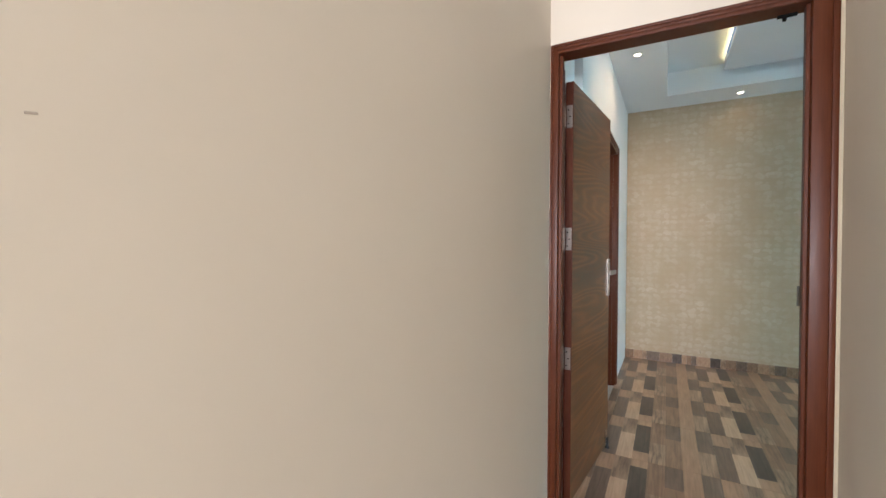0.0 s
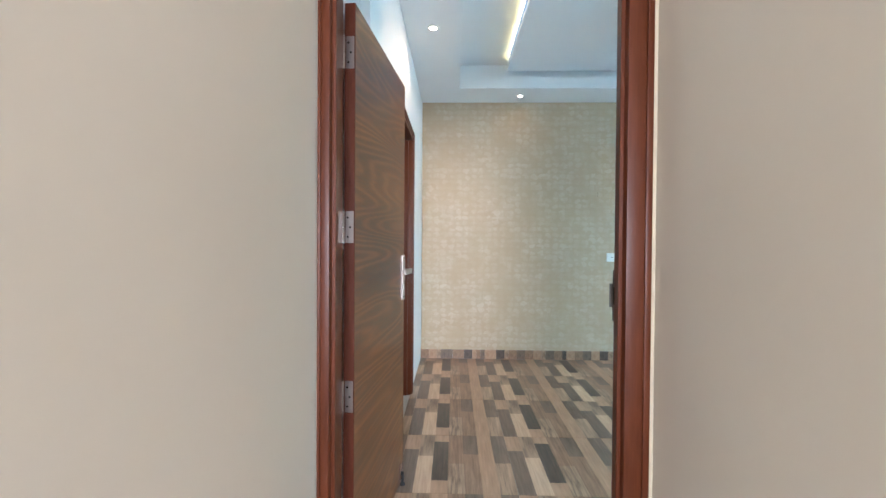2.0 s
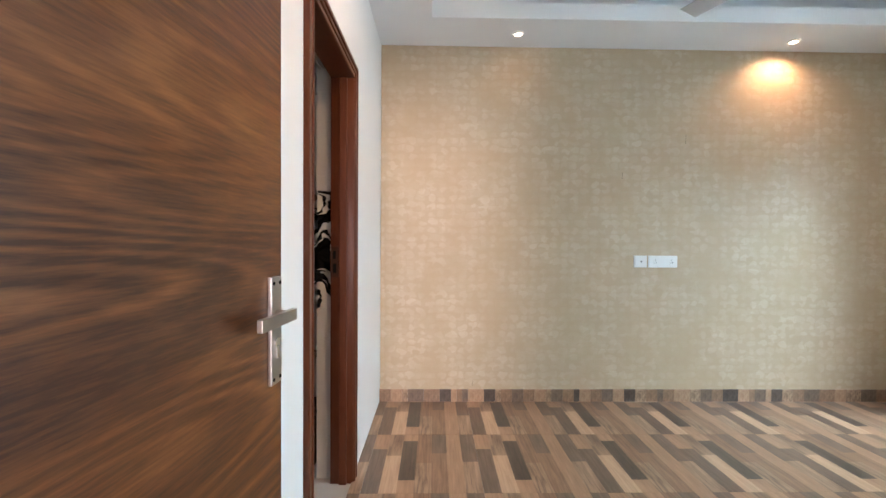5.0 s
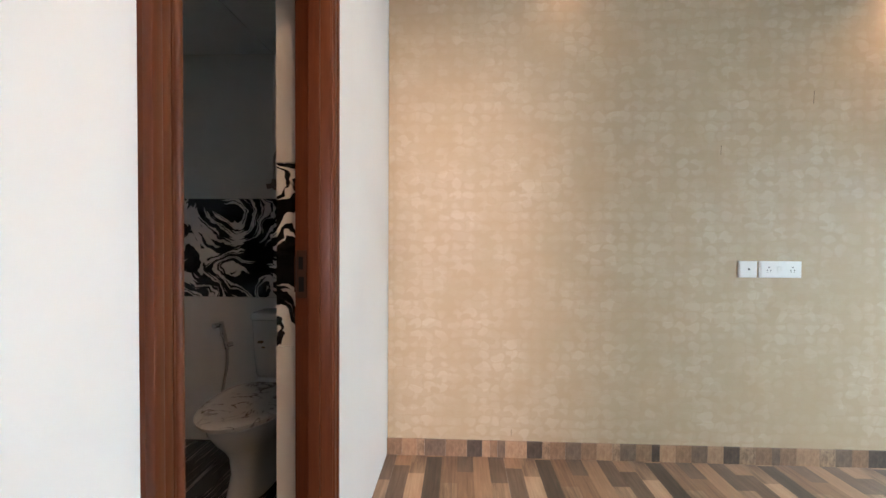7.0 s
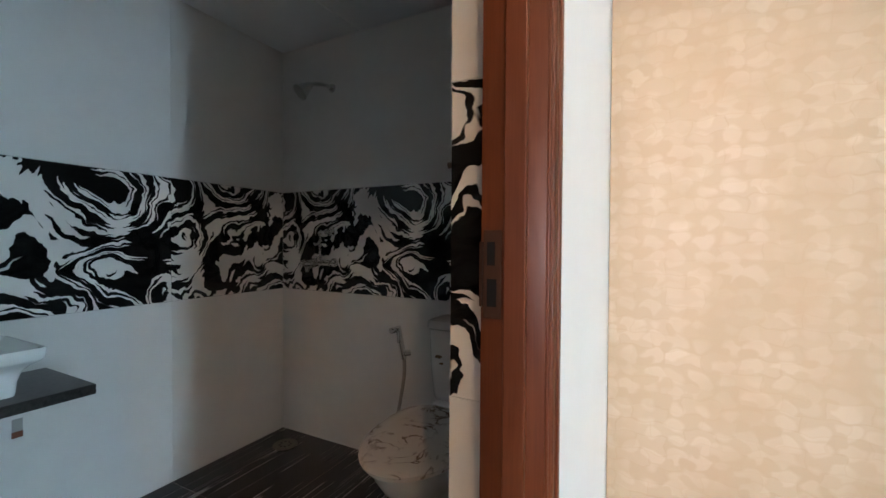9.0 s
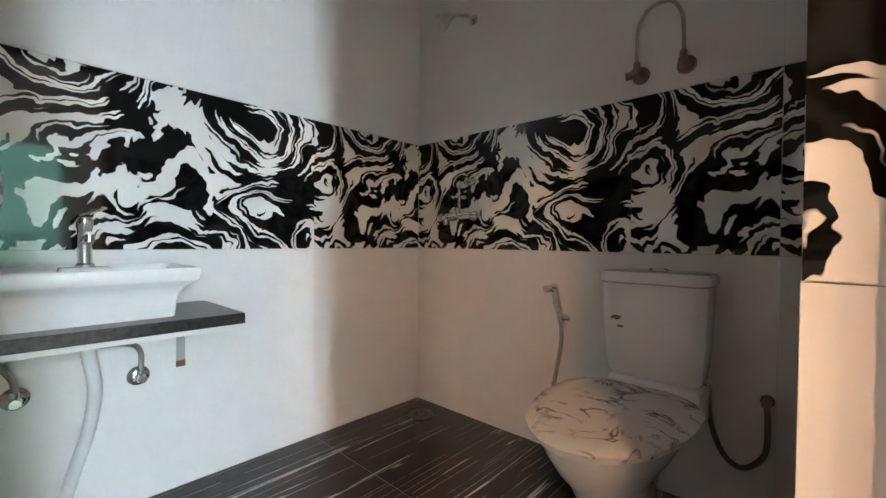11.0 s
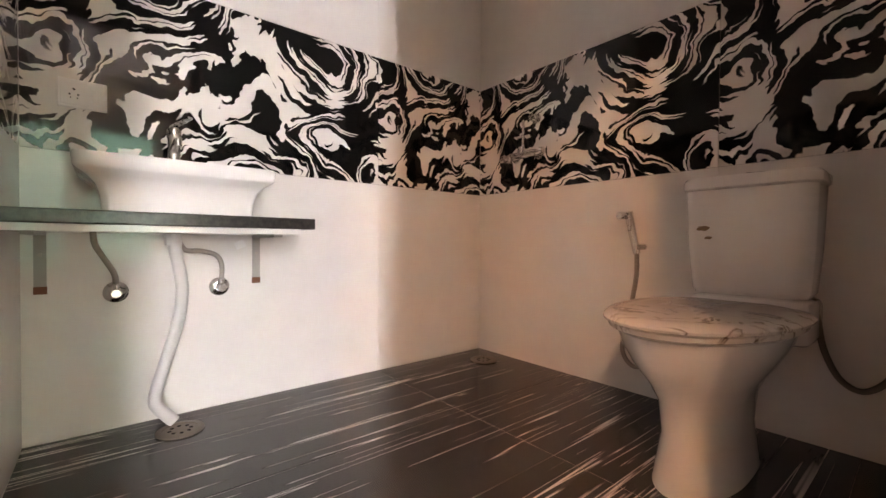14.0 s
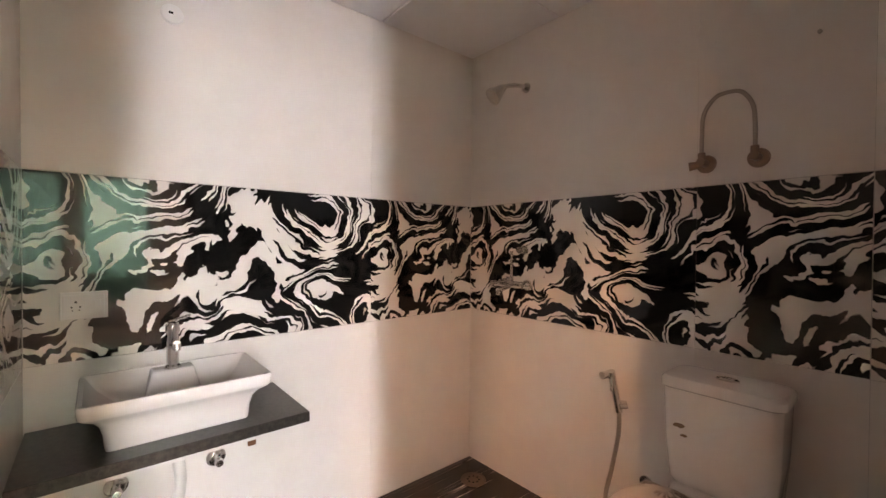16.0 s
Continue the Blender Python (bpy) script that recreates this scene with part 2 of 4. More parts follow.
def veined(name):
    """White lid printed with brown marble veins."""
    k = Nodes(name, 0.2, coat=0.3)
    a = k.noise(k.coord((1, 1, 1)), 6.5, 4, 0.6, 1.6)
    line = k.ramp(k.math("ABSOLUTE", k.math("SUBTRACT", a, 0.5)), [(0.0, 1.0), (0.05, 0.0)])
    cut = k.ramp(k.noise(k.coord(), 9, 2), [(0.42, 0.0), (0.58, 1.0)])
    k.color(k.mix(k.math("MULTIPLY", line, cut), (0.72, 0.66, 0.60), (0.16, 0.09, 0.06)))
    return k.m


def granite(name):
    k = Nodes(name, 0.28)
    f = k.noise(k.coord(), 55, 5, 0.7)
    k.color(k.ramp(f, [(0.35, (0.011, 0.010, 0.0095)), (0.62, (0.042, 0.037, 0.034))]))
    return k.m


def glow(name, c, strength):
    k = Nodes(name, 0.5)
    k.color((0.8, 0.8, 0.8))
    k.b.inputs["Emission Color"].default_value, k.b.inputs["Emission Strength"].default_value = (*c, 1), strength
    return k.m


CREAM = paint("cream_wall_paint", (0.75, 0.685, 0.57))
WHITE = paint("white_wall_paint", (0.80, 0.81, 0.80))
CEILING = paint("ceiling_paint", (0.80, 0.81, 0.82))
PAPER = wallpaper("pearl_wallpaper")
FRAME_WOOD = wood("mahogany_frame", (0.068, 0.0155, 0.0045), (0.092, 0.0228, 0.0067), (0.114, 0.030, 0.0095), 2, 0.36, 1.0, 0.0)
LEAF_WOOD = laminate("walnut_laminate")
EDGE_WOOD = wood("red_door_edge", (0.055, 0.013, 0.005), (0.078, 0.019, 0.007), (0.095, 0.026, 0.010), 2, 0.45, 1.0, 0.0)
for _m in (FRAME_WOOD, EDGE_WOOD):
    _m.node_tree.nodes["Principled BSDF"].inputs["Specular IOR Level"].default_value = 0.3
PLANKS = [
    plank_print("plank_pale", (0.422, 0.258, 0.155), (0.600, 0.408, 0.265)),
    plank_print("plank_tan", (0.282, 0.162, 0.094), (0.461, 0.282, 0.172)),
    plank_print("plank_brown", (0.166, 0.094, 0.055), (0.333, 0.198, 0.121)),
    plank_print("plank_grey", (0.096, 0.065, 0.046), (0.218, 0.146, 0.103)),
    plank_print("plank_dark", (0.041, 0.030, 0.024), (0.122, 0.086, 0.064)),
    plank_print("plank_striped", (0.115, 0.072, 0.046), (0.461, 0.300, 0.190)),
]
TILE_WHITE = plain("white_glazed_tile", (0.78, 0.76, 0.73), 0.07, 0.0, True)
TILE_WHITE.node_tree.nodes["Principled BSDF"].inputs["Specular IOR Level"].default_value = 0.45
GROUT = plain("grout", (0.55, 0.53, 0.50), 0.8)
SWIRL = marble_swirl("swirl_tile")
BLACK = black_marble("black_marble_tile")
PORCELAIN = plain("white_porcelain", (0.82, 0.81, 0.79), 0.1, 0.3)
LID = veined("veined_lid")
CHROME = metal("chrome", (0.78, 0.77, 0.75), 0.1)
STEEL = metal("brushed_steel", (0.46, 0.42, 0.38), 0.3)
BRAID = metal("braided_steel", (0.42, 0.38, 0.35), 0.38)
# darker, browner chrome for the geyser valves
DARK_CHROME = metal("dark_chrome", (0.30, 0.22, 0.18), 0.3)
GRANITE = granite("black_granite")
PLASTIC = plain("white_plastic", (0.80, 0.80, 0.79), 0.3)
DARK = plain("dark_slot", (0.012, 0.012, 0.012), 0.9)
PIPE = plain("grey_white_pipe", (0.66, 0.66, 0.64), 0.45)
RUST = plain("rusted_steel", (0.20, 0.07, 0.035), 0.8)
BRACKET = plain("bracket_paint", (0.36, 0.35, 0.33), 0.45)
GRATE = plain("drain_steel", (0.13, 0.10, 0.075), 0.5)
WORN_STEEL = metal("worn_strike_steel", (0.095, 0.048, 0.032), 0.5)
DARK.node_tree.nodes["Principled BSDF"].inputs["Specular IOR Level"].default_value = 0.05
RUBBER = plain("black_rubber", (0.02, 0.02, 0.02), 0.6)
BULB_WARM = glow("warm_bulb", (1.0, 0.80, 0.52), 14)
LED_WARM = glow("warm_led", (1.0, 0.78, 0.30), 9)
FAN_PAINT = plain("fan_paint", (0.55, 0.55, 0.55), 0.35)
FRAME_WHITE = plain("white_window_frame", (0.75, 0.75, 0.75), 0.35)
GLASS = bpy.data.materials.new("window_glass")
GLASS.use_nodes = True
_g = GLASS.node_tree.nodes["Principled BSDF"].inputs
_g["Base Color"].default_value = (0.80, 0.94, 0.90, 1)
_g["Transmission Weight"].default_value, _g["Roughness"].default_value, _g["IOR"].default_value = 1.0, 0.0, 1.45

# ---- building helpers ----


def mesh_of(bm, mats, name, smooth=None):
    me = bpy.data.meshes.new(name)
    bmesh.ops.recalc_face_normals(bm, faces=bm.faces)
    bm.to_mesh(me)
    bm.free()
    for m in (mats if isinstance(mats, list) else [mats]):
        me.materials.append(m)
    if smooth:
        me.shade_smooth()
        me.set_sharp_from_angle(angle=radians(smooth))
    return me


def part(name, bm, material, parent=None, label="", smooth=None):
    ob = new(name, mesh_of(bm, material, name, smooth))
    if parent:
        ob.parent = parent
        ob.matrix_parent_inverse = parent.matrix_basis.inverted()
    return tagged(ob, label)


def thing(name, at, label, category, group="", kind=""):
    ob = new(name)
    ob.empty_display_size = 0.05
    ob.matrix_basis = Matrix.Translation(at)
    return tagged(ob, label, category, group, kind)


def add_box(bm, x0, x1, y0, y1, z0, z1, bevel=0.0, m=None):
    r = bmesh.ops.create_cube(bm, size=1)
    vs = r["verts"]
    bmesh.ops.scale(bm, verts=vs, vec=(x1 - x0, y1 - y0, z1 - z0))
    bmesh.ops.translate(bm, verts=vs, vec=((x0 + x1) / 2, (y0 + y1) / 2, (z0 + z1) / 2))
    if bevel:
        es = list({e for v in vs for e in v.link_edges})
        vs = [v for v in bmesh.ops.bevel(bm, geom=es, offset=bevel, segments=2, affect="EDGES", profile=0.5)["verts"]] or vs
    if m is not None:
        bmesh.ops.transform(bm, matrix=m, verts=vs)
    return bm


def box(x0, x1, y0, y1, z0, z1, bevel=0.0):
    return add_box(bmesh.new(), x0, x1, y0, y1, z0, z1, bevel)


def boxes(*rows):
    bm = bmesh.new()
    for r in rows:
        add_box(bm, *r)
    return bm


def add_cyl(bm, a, b, r0, r1=None, n=24):
    a, b = Vector(a), Vector(b)
    d = b - a
    m = Matrix.Translation((a + b) / 2) @ d.to_track_quat("Z", "Y").to_matrix().to_4x4()
    bmesh.ops.create_cone(bm, cap_ends=True, segments=n, radius1=r0, radius2=r0 if r1 is None else r1, depth=d.length, matrix=m)
    return bm


def cyl(a, b, r0, r1=None, n=24):
    return add_cyl(bmesh.new(), a, b, r0, r1, n)


def tube(pts, r, n=12, steps=8, ridge=0.0, pitch=2):
    """A round hose through the points, smoothed."""
    P = [Vector(p) for p in pts]
    P = [2 * P[0] - P[1]] + P + [2 * P[-1] - P[-2]]
    line = []
    for i in range(1, len(P) - 2):
        for s in range(steps):
            u = s / steps
            a, b, c, d = P[i - 1], P[i], P[i + 1], P[i + 2]
            line.append(0.5 * (2 * b + (c - a) * u + (2 * a - 5 * b + 4 * c - d) * u * u + (3 * b - a - 3 * c + d) * u ** 3))
    line.append(P[-2])
    bm, rings = bmesh.new(), []
    side = Vector((0.31, 0.17, 0.93))
    for i, p in enumerate(line):
        t = (line[min(i + 1, len(line) - 1)] - line[max(i - 1, 0)]).normalized()
        side = (side - side.dot(t) * t).normalized()
        up = t.cross(side)
        rr = r * (1 + (ridge if i % pitch else -ridge))
        rings.append([bm.verts.new(p + rr * (math.cos(q) * side + math.sin(q) * up)) for q in (2 * math.pi * k / n for k in range(n))])
    for a, b in zip(rings, rings[1:]):
        for k in range(n):
            bm.faces.new((a[k], a[(k + 1) % n], b[(k + 1) % n], b[k]))
    bm.faces.new(rings[0]), bm.faces.new(rings[-1][::-1])
    return bm


def loft(rings, cap0=True, cap1=True):
    bm = bmesh.new()
    R = [[bm.verts.new(p) for p in ring] for ring in rings]
    n = len(R[0])
    for a, b in zip(R, R[1:]):
        for k in range(n):
            bm.faces.new((a[k], a[(k + 1) % n], b[(k + 1) % n], b[k]))
    if cap0:
        bm.faces.new(R[0])
    if cap1:
        bm.faces.new(R[-1][::-1])
    return bm


def round_rect(cx, cy, z, hx, hy, r, n=6):
    out = []
    for sx, sy, a0 in ((1, 1, 0), (-1, 1, 90), (-1, -1, 180), (1, -1, 270)):
        for k in range(n + 1):
            a = radians(a0 + 90 * k / n)
            out.append((cx + sx * (hx - r) + r * math.cos(a), cy + sy * (hy - r) + r * math.sin(a), z))
    return out


def oval(cx, cy, z, hx, front, back, n=40, power=2.0):
    """Egg-shaped ring: half-width hx, reaching front towards -y and back towards +y."""
    out = []
    for k in range(n):
        a = 2 * math.pi * k / n
        c, s = math.cos(a), math.sin(a)
        p = 2 / (power if s < 0 else 3.0)
        out.append((cx + hx * math.copysign(abs(c) ** p, c), cy + math.copysign(abs(s) ** p, s) * (front if s < 0 else back), z))
    return out


def structure(name, bm, mat, label, category, smooth=None):
    return tagged(part(name, bm, mat, None, label, smooth), label, category, "", "structure")


# ---- the plan ----
WX, NY, SY, EX = -0.403, 4.925, 1.955, 3.6            # bedroom faces
CL, CR, DY = -0.452, 0.492, 1.780                     # corridor faces and the door wall
BW, BN, BS, BE = -2.333, 5.07, 3.197, -0.592          # bathroom tile faces
CEIL, TRAY, BCEIL, FZ = 2.69, 2.85, 2.36, 0.022

# bedroom and corridor walls
structure("wall_bedroom_west", boxes((-0.57, -0.445, SY, 2.26, 0, 3.0), (-0.57, WX, 2.26, 3.1265, 0, 3.0), (-0.57, WX, 3.9425, 5.2, 0, 3.0), (-0.57, WX, 3.1265, 3.9425, 2.104, 3.0)), WHITE, "smooth white painted plaster wall beside the bathroom door", "wall")
structure("wall_bedroom_north", box(-0.40, 3.75, NY, 5.07, 0, 3.0), PAPER, "beige wallpaper with pearly petal relief above wooden skirting", "wall")
structure("wall_bedroom_south", boxes((-0.9, -0.449, DY, SY, 0, 3.0), (0.482, 3.75, DY, SY, 0, 3.0), (-0.449, 0.482, DY, SY, 2.102, 3.0)), CREAM, "cream painted wall around the bedroom doorway", "wall")
structure("wall_bedroom_east", boxes((EX, 3.75, SY, 2.35, 0, 3.0), (EX, 3.75, 2.82, 3.20, 0, 3.0), (EX, 3.75, 4.00, NY, 0, 3.0), (EX, 3.75, 2.35, 2.82, 2.36, 3.0), (EX, 3.75, 2.35, 2.82, 0, 0.12),
                                     (EX, 3.75, 3.20, 4.00, 2.22, 3.0), (EX, 3.75, 3.20, 4.00, 0, 0.30)), WHITE, "white painted wall with a narrow balcony door and a window", "wall")
structure("wall_corridor_west", box(-0.58, CL, -1.2, DY, 0, 3.0), CREAM, "cream painted plaster corridor wall", "wall")
structure("wall_corridor_east", box(CR, 0.62, -1.2, DY, 0, 3.0), CREAM, "cream painted plaster corridor wall", "wall")
# unseen hall, added to enclose the lamp that lights the corridor
structure("wall_hall", boxes((-2.2, -2.05, -4.0, -1.2, 0, 3.0), (2.05, 2.2, -4.0, -1.2, 0, 3.0), (-2.2, -0.58, -1.2, -1.05, 0, 3.0), (0.62, 2.2, -1.2, -1.05, 0, 3.0),
                             (-2.2, -1.2, -4.15, -4.0, 0, 3.0), (1.2, 2.2, -4.15, -4.0, 0, 3.0), (-1.2, 1.2, -4.15, -4.0, 0, 0.6), (-1.2, 1.2, -4.15, -4.0, 2.3, 3.0)), CREAM, "unseen plain cream hall walls with a window, added to let in corridor light", "wall")
structure("ceiling_hall", boxes((-2.2, 2.2, -4.15, -1.2, 2.85, 3.0), (CL, CR, -1.2, DY, 2.85, 3.0)), CEILING, "white painted hall and corridor ceiling", "ceiling")
structure("ceiling_bedroom", boxes((WX, -0.02, SY, NY, CEIL, 3.0), (-0.02, 3.2, 4.53, NY, CEIL, 2.795), (-0.02, 3.2, 4.60, NY, 2.795, 3.0), (-0.02, 3.2, 4.53, 4.60, 2.935, 3.0), (-0.02, 3.2, SY, 2.35, CEIL, 3.0), (3.2, EX, SY, NY, CEIL, 3.0),
                                   (-0.02, 0.43, 2.35, 4.53, 2.935, 3.0), (0.43, 3.2, 2.35, 4.53, TRAY, 2.87), (0.475, 3.2, 2.35, 4.53, 2.87, 3.0), (0.43, 0.438, 2.35, 4.53, 2.87, 2.892)), CEILING, "white stepped gypsum ceiling with a recessed tray", "ceiling")

# ---- door frames ----


def door_frame(name, place, width_in, top, jamb_l, jamb_r, depth, label, bead=1.0):
    """A frame whose front lies in local y = 0 facing -y, opening from x = 0 to width_in; depth goes to +y."""
    f = thing(name, (0, 0, 0), label, "door frame", "", "structure")
    f.matrix_basis = place

    hw = min(jamb_l, jamb_r) + 0.008

    def side(x, w, sgn, nm):
        bm = bmesh.new()
        # stepped moulding: outer bead, groove, flat, inner lip
        add_box(bm, *sorted((x, x + sgn * w)), 0.004, depth, 0, top + hw, 0.002)
        add_box(bm, *sorted((x + sgn * w * 0.72, x + sgn * w)), -0.006 * bead, 0.006, 0, top + hw, 0.003)
        if bead > 0.5:
            add_box(bm, *sorted((x + sgn * w * 0.40, x + sgn * w * 0.66)), -0.003 * bead, 0.006, 0, top + hw * 0.7, 0.003)
        if bead > 0.5:
            add_box(bm, *sorted((x + sgn * 0.001, x + sgn * w * 0.33)), -0.001 * bead, 0.006, 0, top + hw * 0.4, 0.003)
        if bead > 1:
            for at, r in ((0.012, 0.0085), (w * 0.69, 0.006)):
                add_cyl(bm, (x + sgn * at, 0.001, 0), (x + sgn * at, 0.001, top + hw * 0.3), r, None, 14)
        ob = part(nm, bm, FRAME_WOOD, None, "", 35)
        ob.parent = f
        # rebate stop inside the opening
        st = part("door_stop", box(*sorted((x - sgn * 0.012, x)), depth * 0.30, depth * 0.62, 0, top, 0.002), FRAME_WOOD)
        st.parent = f

    side(0.0, jamb_l, -1, "jamb")
    side(width_in, jamb_r, 1, "jamb")
    bm = bmesh.new()
    w = min(jamb_l, jamb_r) + 0.008
    add_box(bm, 0.0, width_in, 0.004, depth, top, top + w, 0.002)
    add_box(bm, -jamb_l * 0.72, width_in + jamb_r * 0.72, -0.006 * bead, 0.0045, top + w * 0.72, top + w, 0.003)
    add_box(bm, -jamb_l * 0.40, width_in + jamb_r * 0.4, -0.003 * bead, 0.0045, top + w * 0.40, top + w * 0.66, 0.003)
    add_box(bm, 0.0, width_in, -0.001, 0.006, top + 0.001, top + w * 0.33, 0.003)
    hd = part("head", bm, FRAME_WOOD)
    hd.parent = f
    return f


bed_frame = door_frame("door_1", pose(-0.415, 1.768, 0), 0.825, 2.060, 0.033, 0.068, 0.090, "mahogany-brown moulded frame of the bedroom doorway", 0.35)
# wood filler added so the deep gap beside the leaf looks dark
part("hinge_jamb_filler", boxes((-0.449, -0.428, 1.859, 1.958, 0, 2.06), (-0.449, -0.443, 1.958, 1.984, 0, 2.06)), FRAME_WOOD).parent = bed_frame
bpy.data.objects["hinge_jamb_filler"].matrix_parent_inverse = bed_frame.matrix_basis.inverted()
bath_frame = door_frame("door_2", pose(-0.393, 3.198, 0, 0, 0, 90), 0.687, 2.040, 0.070, 0.056, 0.117, "reddish-brown moulded frame of the bathroom doorway", 1.5)

# strike plate on the bathroom frame
sp = thing("strike_plate", (-0.47, 3.885, 1.12), "chipped steel strike plate screwed to the door frame", "strike plate")
part("plate", boxes((-0.504, -0.472, 3.8815, 3.8845, 1.055, 1.205, 0.001), (-0.509, -0.5045, 3.876, 3.8845, 1.075, 1.185)), WORN_STEEL, sp)
part("latch_hole", box(-0.497, -0.483, 3.8805, 3.8818, 1.145, 1.185), DARK, sp)
part("latch_hole", box(-0.497, -0.480, 3.8805, 3.8818, 1.075, 1.122), DARK, sp)

# ---- the open bedroom door ----
LEAF = pose(-0.430, 1.985, 0, 0, 0, 84.0)
leaf = thing("bedroom_door", (0, 0, 0), "open walnut-grained flush door with red edge", "door")
leaf.matrix_basis = LEAF


def on_leaf(name, bm, mat, parent=None, label="", smooth=None):
    ob = part(name, bm, mat, None, label, smooth)
    ob.parent = parent or leaf
    return ob


LW, LT = 0.735, 0.036
on_leaf("panel", box(0.004, LW - 0.003, -LT, 0, FZ + 0.008, 2.015, 0.0008), LEAF_WOOD)
on_leaf("edge", box(0, 0.004, -LT, 0, FZ + 0.008, 2.015), EDGE_WOOD, None, "red lipped door edge")
on_leaf("edge", box(LW - 0.003, LW, -LT, 0, FZ + 0.008, 2.015), EDGE_WOOD, None, "red lipped door edge")
for z in (0.66, 1.225, 1.80):
    hinge = on_leaf("hinge", boxes((-0.0025, 0.0, -LT + 0.003, -0.006, z, z + 0.105)), STEEL, None, "steel butt hinge with screws")
    on_leaf("knuckle", add_cyl(cyl((-0.006, 0.002, z), (-0.006, 0.002, z + 0.05), 0.006, None, 12), (-0.006, 0.002, z + 0.053), (-0.006, 0.002, z + 0.105), 0.006, None, 12), STEEL, hinge)
    for k in range(3):
        on_leaf("screw", cyl((-0.0025, -0.014 - 0.008 * (k % 2), z + 0.02 + k * 0.032), (-0.0036, -0.014 - 0.008 * (k % 2), z + 0.02 + k * 0.032), 0.0035, None, 8), DARK, hinge)


def lever(sign):
    y = -LT if sign < 0 else 0.0
    yo = lambda d: y + sign * d
    x = LW - 0.036
    pl = on_leaf("lock_plate", box(x - 0.0215, x + 0.0215, *sorted((yo(0), yo(0.009))), 0.945, 1.165, 0.002), STEEL, None, "brushed steel lock plate")
    bm = cyl((x, yo(0.008), 1.088), (x, yo(0.045), 1.088), 0.009, None, 16)
    add_box(bm, x - 0.125, x + 0.012, *sorted((yo(0.036), yo(0.047))), 1.076, 1.100, 0.0015)
    on_leaf("lever", bm, STEEL, pl, "flat steel lever handle")
    bm = cyl((x, yo(0.008), 1.030), (x, yo(0.012), 1.030), 0.0095, None, 16)
    add_box(bm, x - 0.005, x + 0.005, *sorted((yo(0.008), yo(0.012))), 0.998, 1.026, 0.001)
    on_leaf("keyhole", bm, CHROME, pl)
    for sx in (-0.013, 0.013):
        for z in (0.957, 1.152):
            on_leaf("screw", cyl((x + sx, yo(0.008), z), (x + sx, yo(0.0105), z), 0.004, None, 10), DARK, pl)


lever(-1)
lever(1)
stop = on_leaf("door_stopper", boxes((LW - 0.07, LW - 0.045, -LT - 0.006, -LT, 0.05, 0.13, 0.002)), CHROME, None, "small chrome foot stopper")
on_leaf("rubber_foot", add_cyl(cyl((LW - 0.058, -LT - 0.012, 0.022), (LW - 0.058, -LT - 0.012, 0.085), 0.007, None, 12), (LW - 0.058, -LT - 0.012, FZ + 0.001), (LW - 0.058, -LT - 0.012, 0.03), 0.013, 0.011, 14), RUBBER, stop)

# ---- balcony window ----


def glazed(name, y0, y1, z0, z1, label):
    """A white framed pane in the east wall."""
    w = thing(name, (3.68, (y0 + y1) / 2, z0), label, "window", "", "structure")
    part("window_frame", boxes((3.64, 3.70, y0, y0 + 0.04, z0, z1), (3.64, 3.70, y1 - 0.04, y1, z0, z1), (3.64, 3.70, y0 + 0.04, y1 - 0.04, z0, z0 + 0.05), (3.64, 3.70, y0 + 0.04, y1 - 0.04, z1 - 0.05, z1)), FRAME_WHITE, w)
    part("pane", box(3.668, 3.674, y0 + 0.04, y1 - 0.04, z0 + 0.05, z1 - 0.05), GLASS, w).visible_shadow = False


glazed("window_1", 2.35, 2.82, 0.12, 2.36, "narrow white framed balcony door with glass")
glazed("window_2", 3.20, 4.00, 0.30, 2.22, "white framed window looking on green trees")
rail = thing("balcony_railing", (4.6, 3.4, 0), "dark metal balcony railing", "railing")
for z in (0.55, 0.75, 0.95):
    part("rail", cyl((4.6, 0.5, z), (4.6, 6.5, z), 0.018, None, 10), DARK, rail)
for y in (0.5, 2.0, 3.5, 5.0, 6.5):
    part("post", cyl((4.6, y, 0), (4.6, y, 0.97), 0.02, None, 10), DARK, rail)
# tree backdrop emits its own light, standing in for daylit greenery
k = Nodes("glowing_garden_backdrop", 0.9)
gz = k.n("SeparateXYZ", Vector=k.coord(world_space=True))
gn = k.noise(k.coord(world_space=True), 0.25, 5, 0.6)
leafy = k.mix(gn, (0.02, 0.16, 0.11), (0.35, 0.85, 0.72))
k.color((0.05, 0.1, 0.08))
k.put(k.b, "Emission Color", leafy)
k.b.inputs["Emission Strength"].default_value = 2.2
structure("backdrop", box(62, 62.5, -80, 90, -12, 34), k.m, "glowing backdrop coloured as distant green trees beyond the balcony", "trees")
structure("ground", box(3.75, 90, -80, 90, -3.2, -3.0), plain("ground_soil", (0.12, 0.13, 0.07), 0.9), "flat ground outside", "ground")
structure("balcony_floor", box(3.75, 4.75, 0.3, 6.7, -0.15, -0.01), GROUT, "pale concrete balcony floor", "floor")

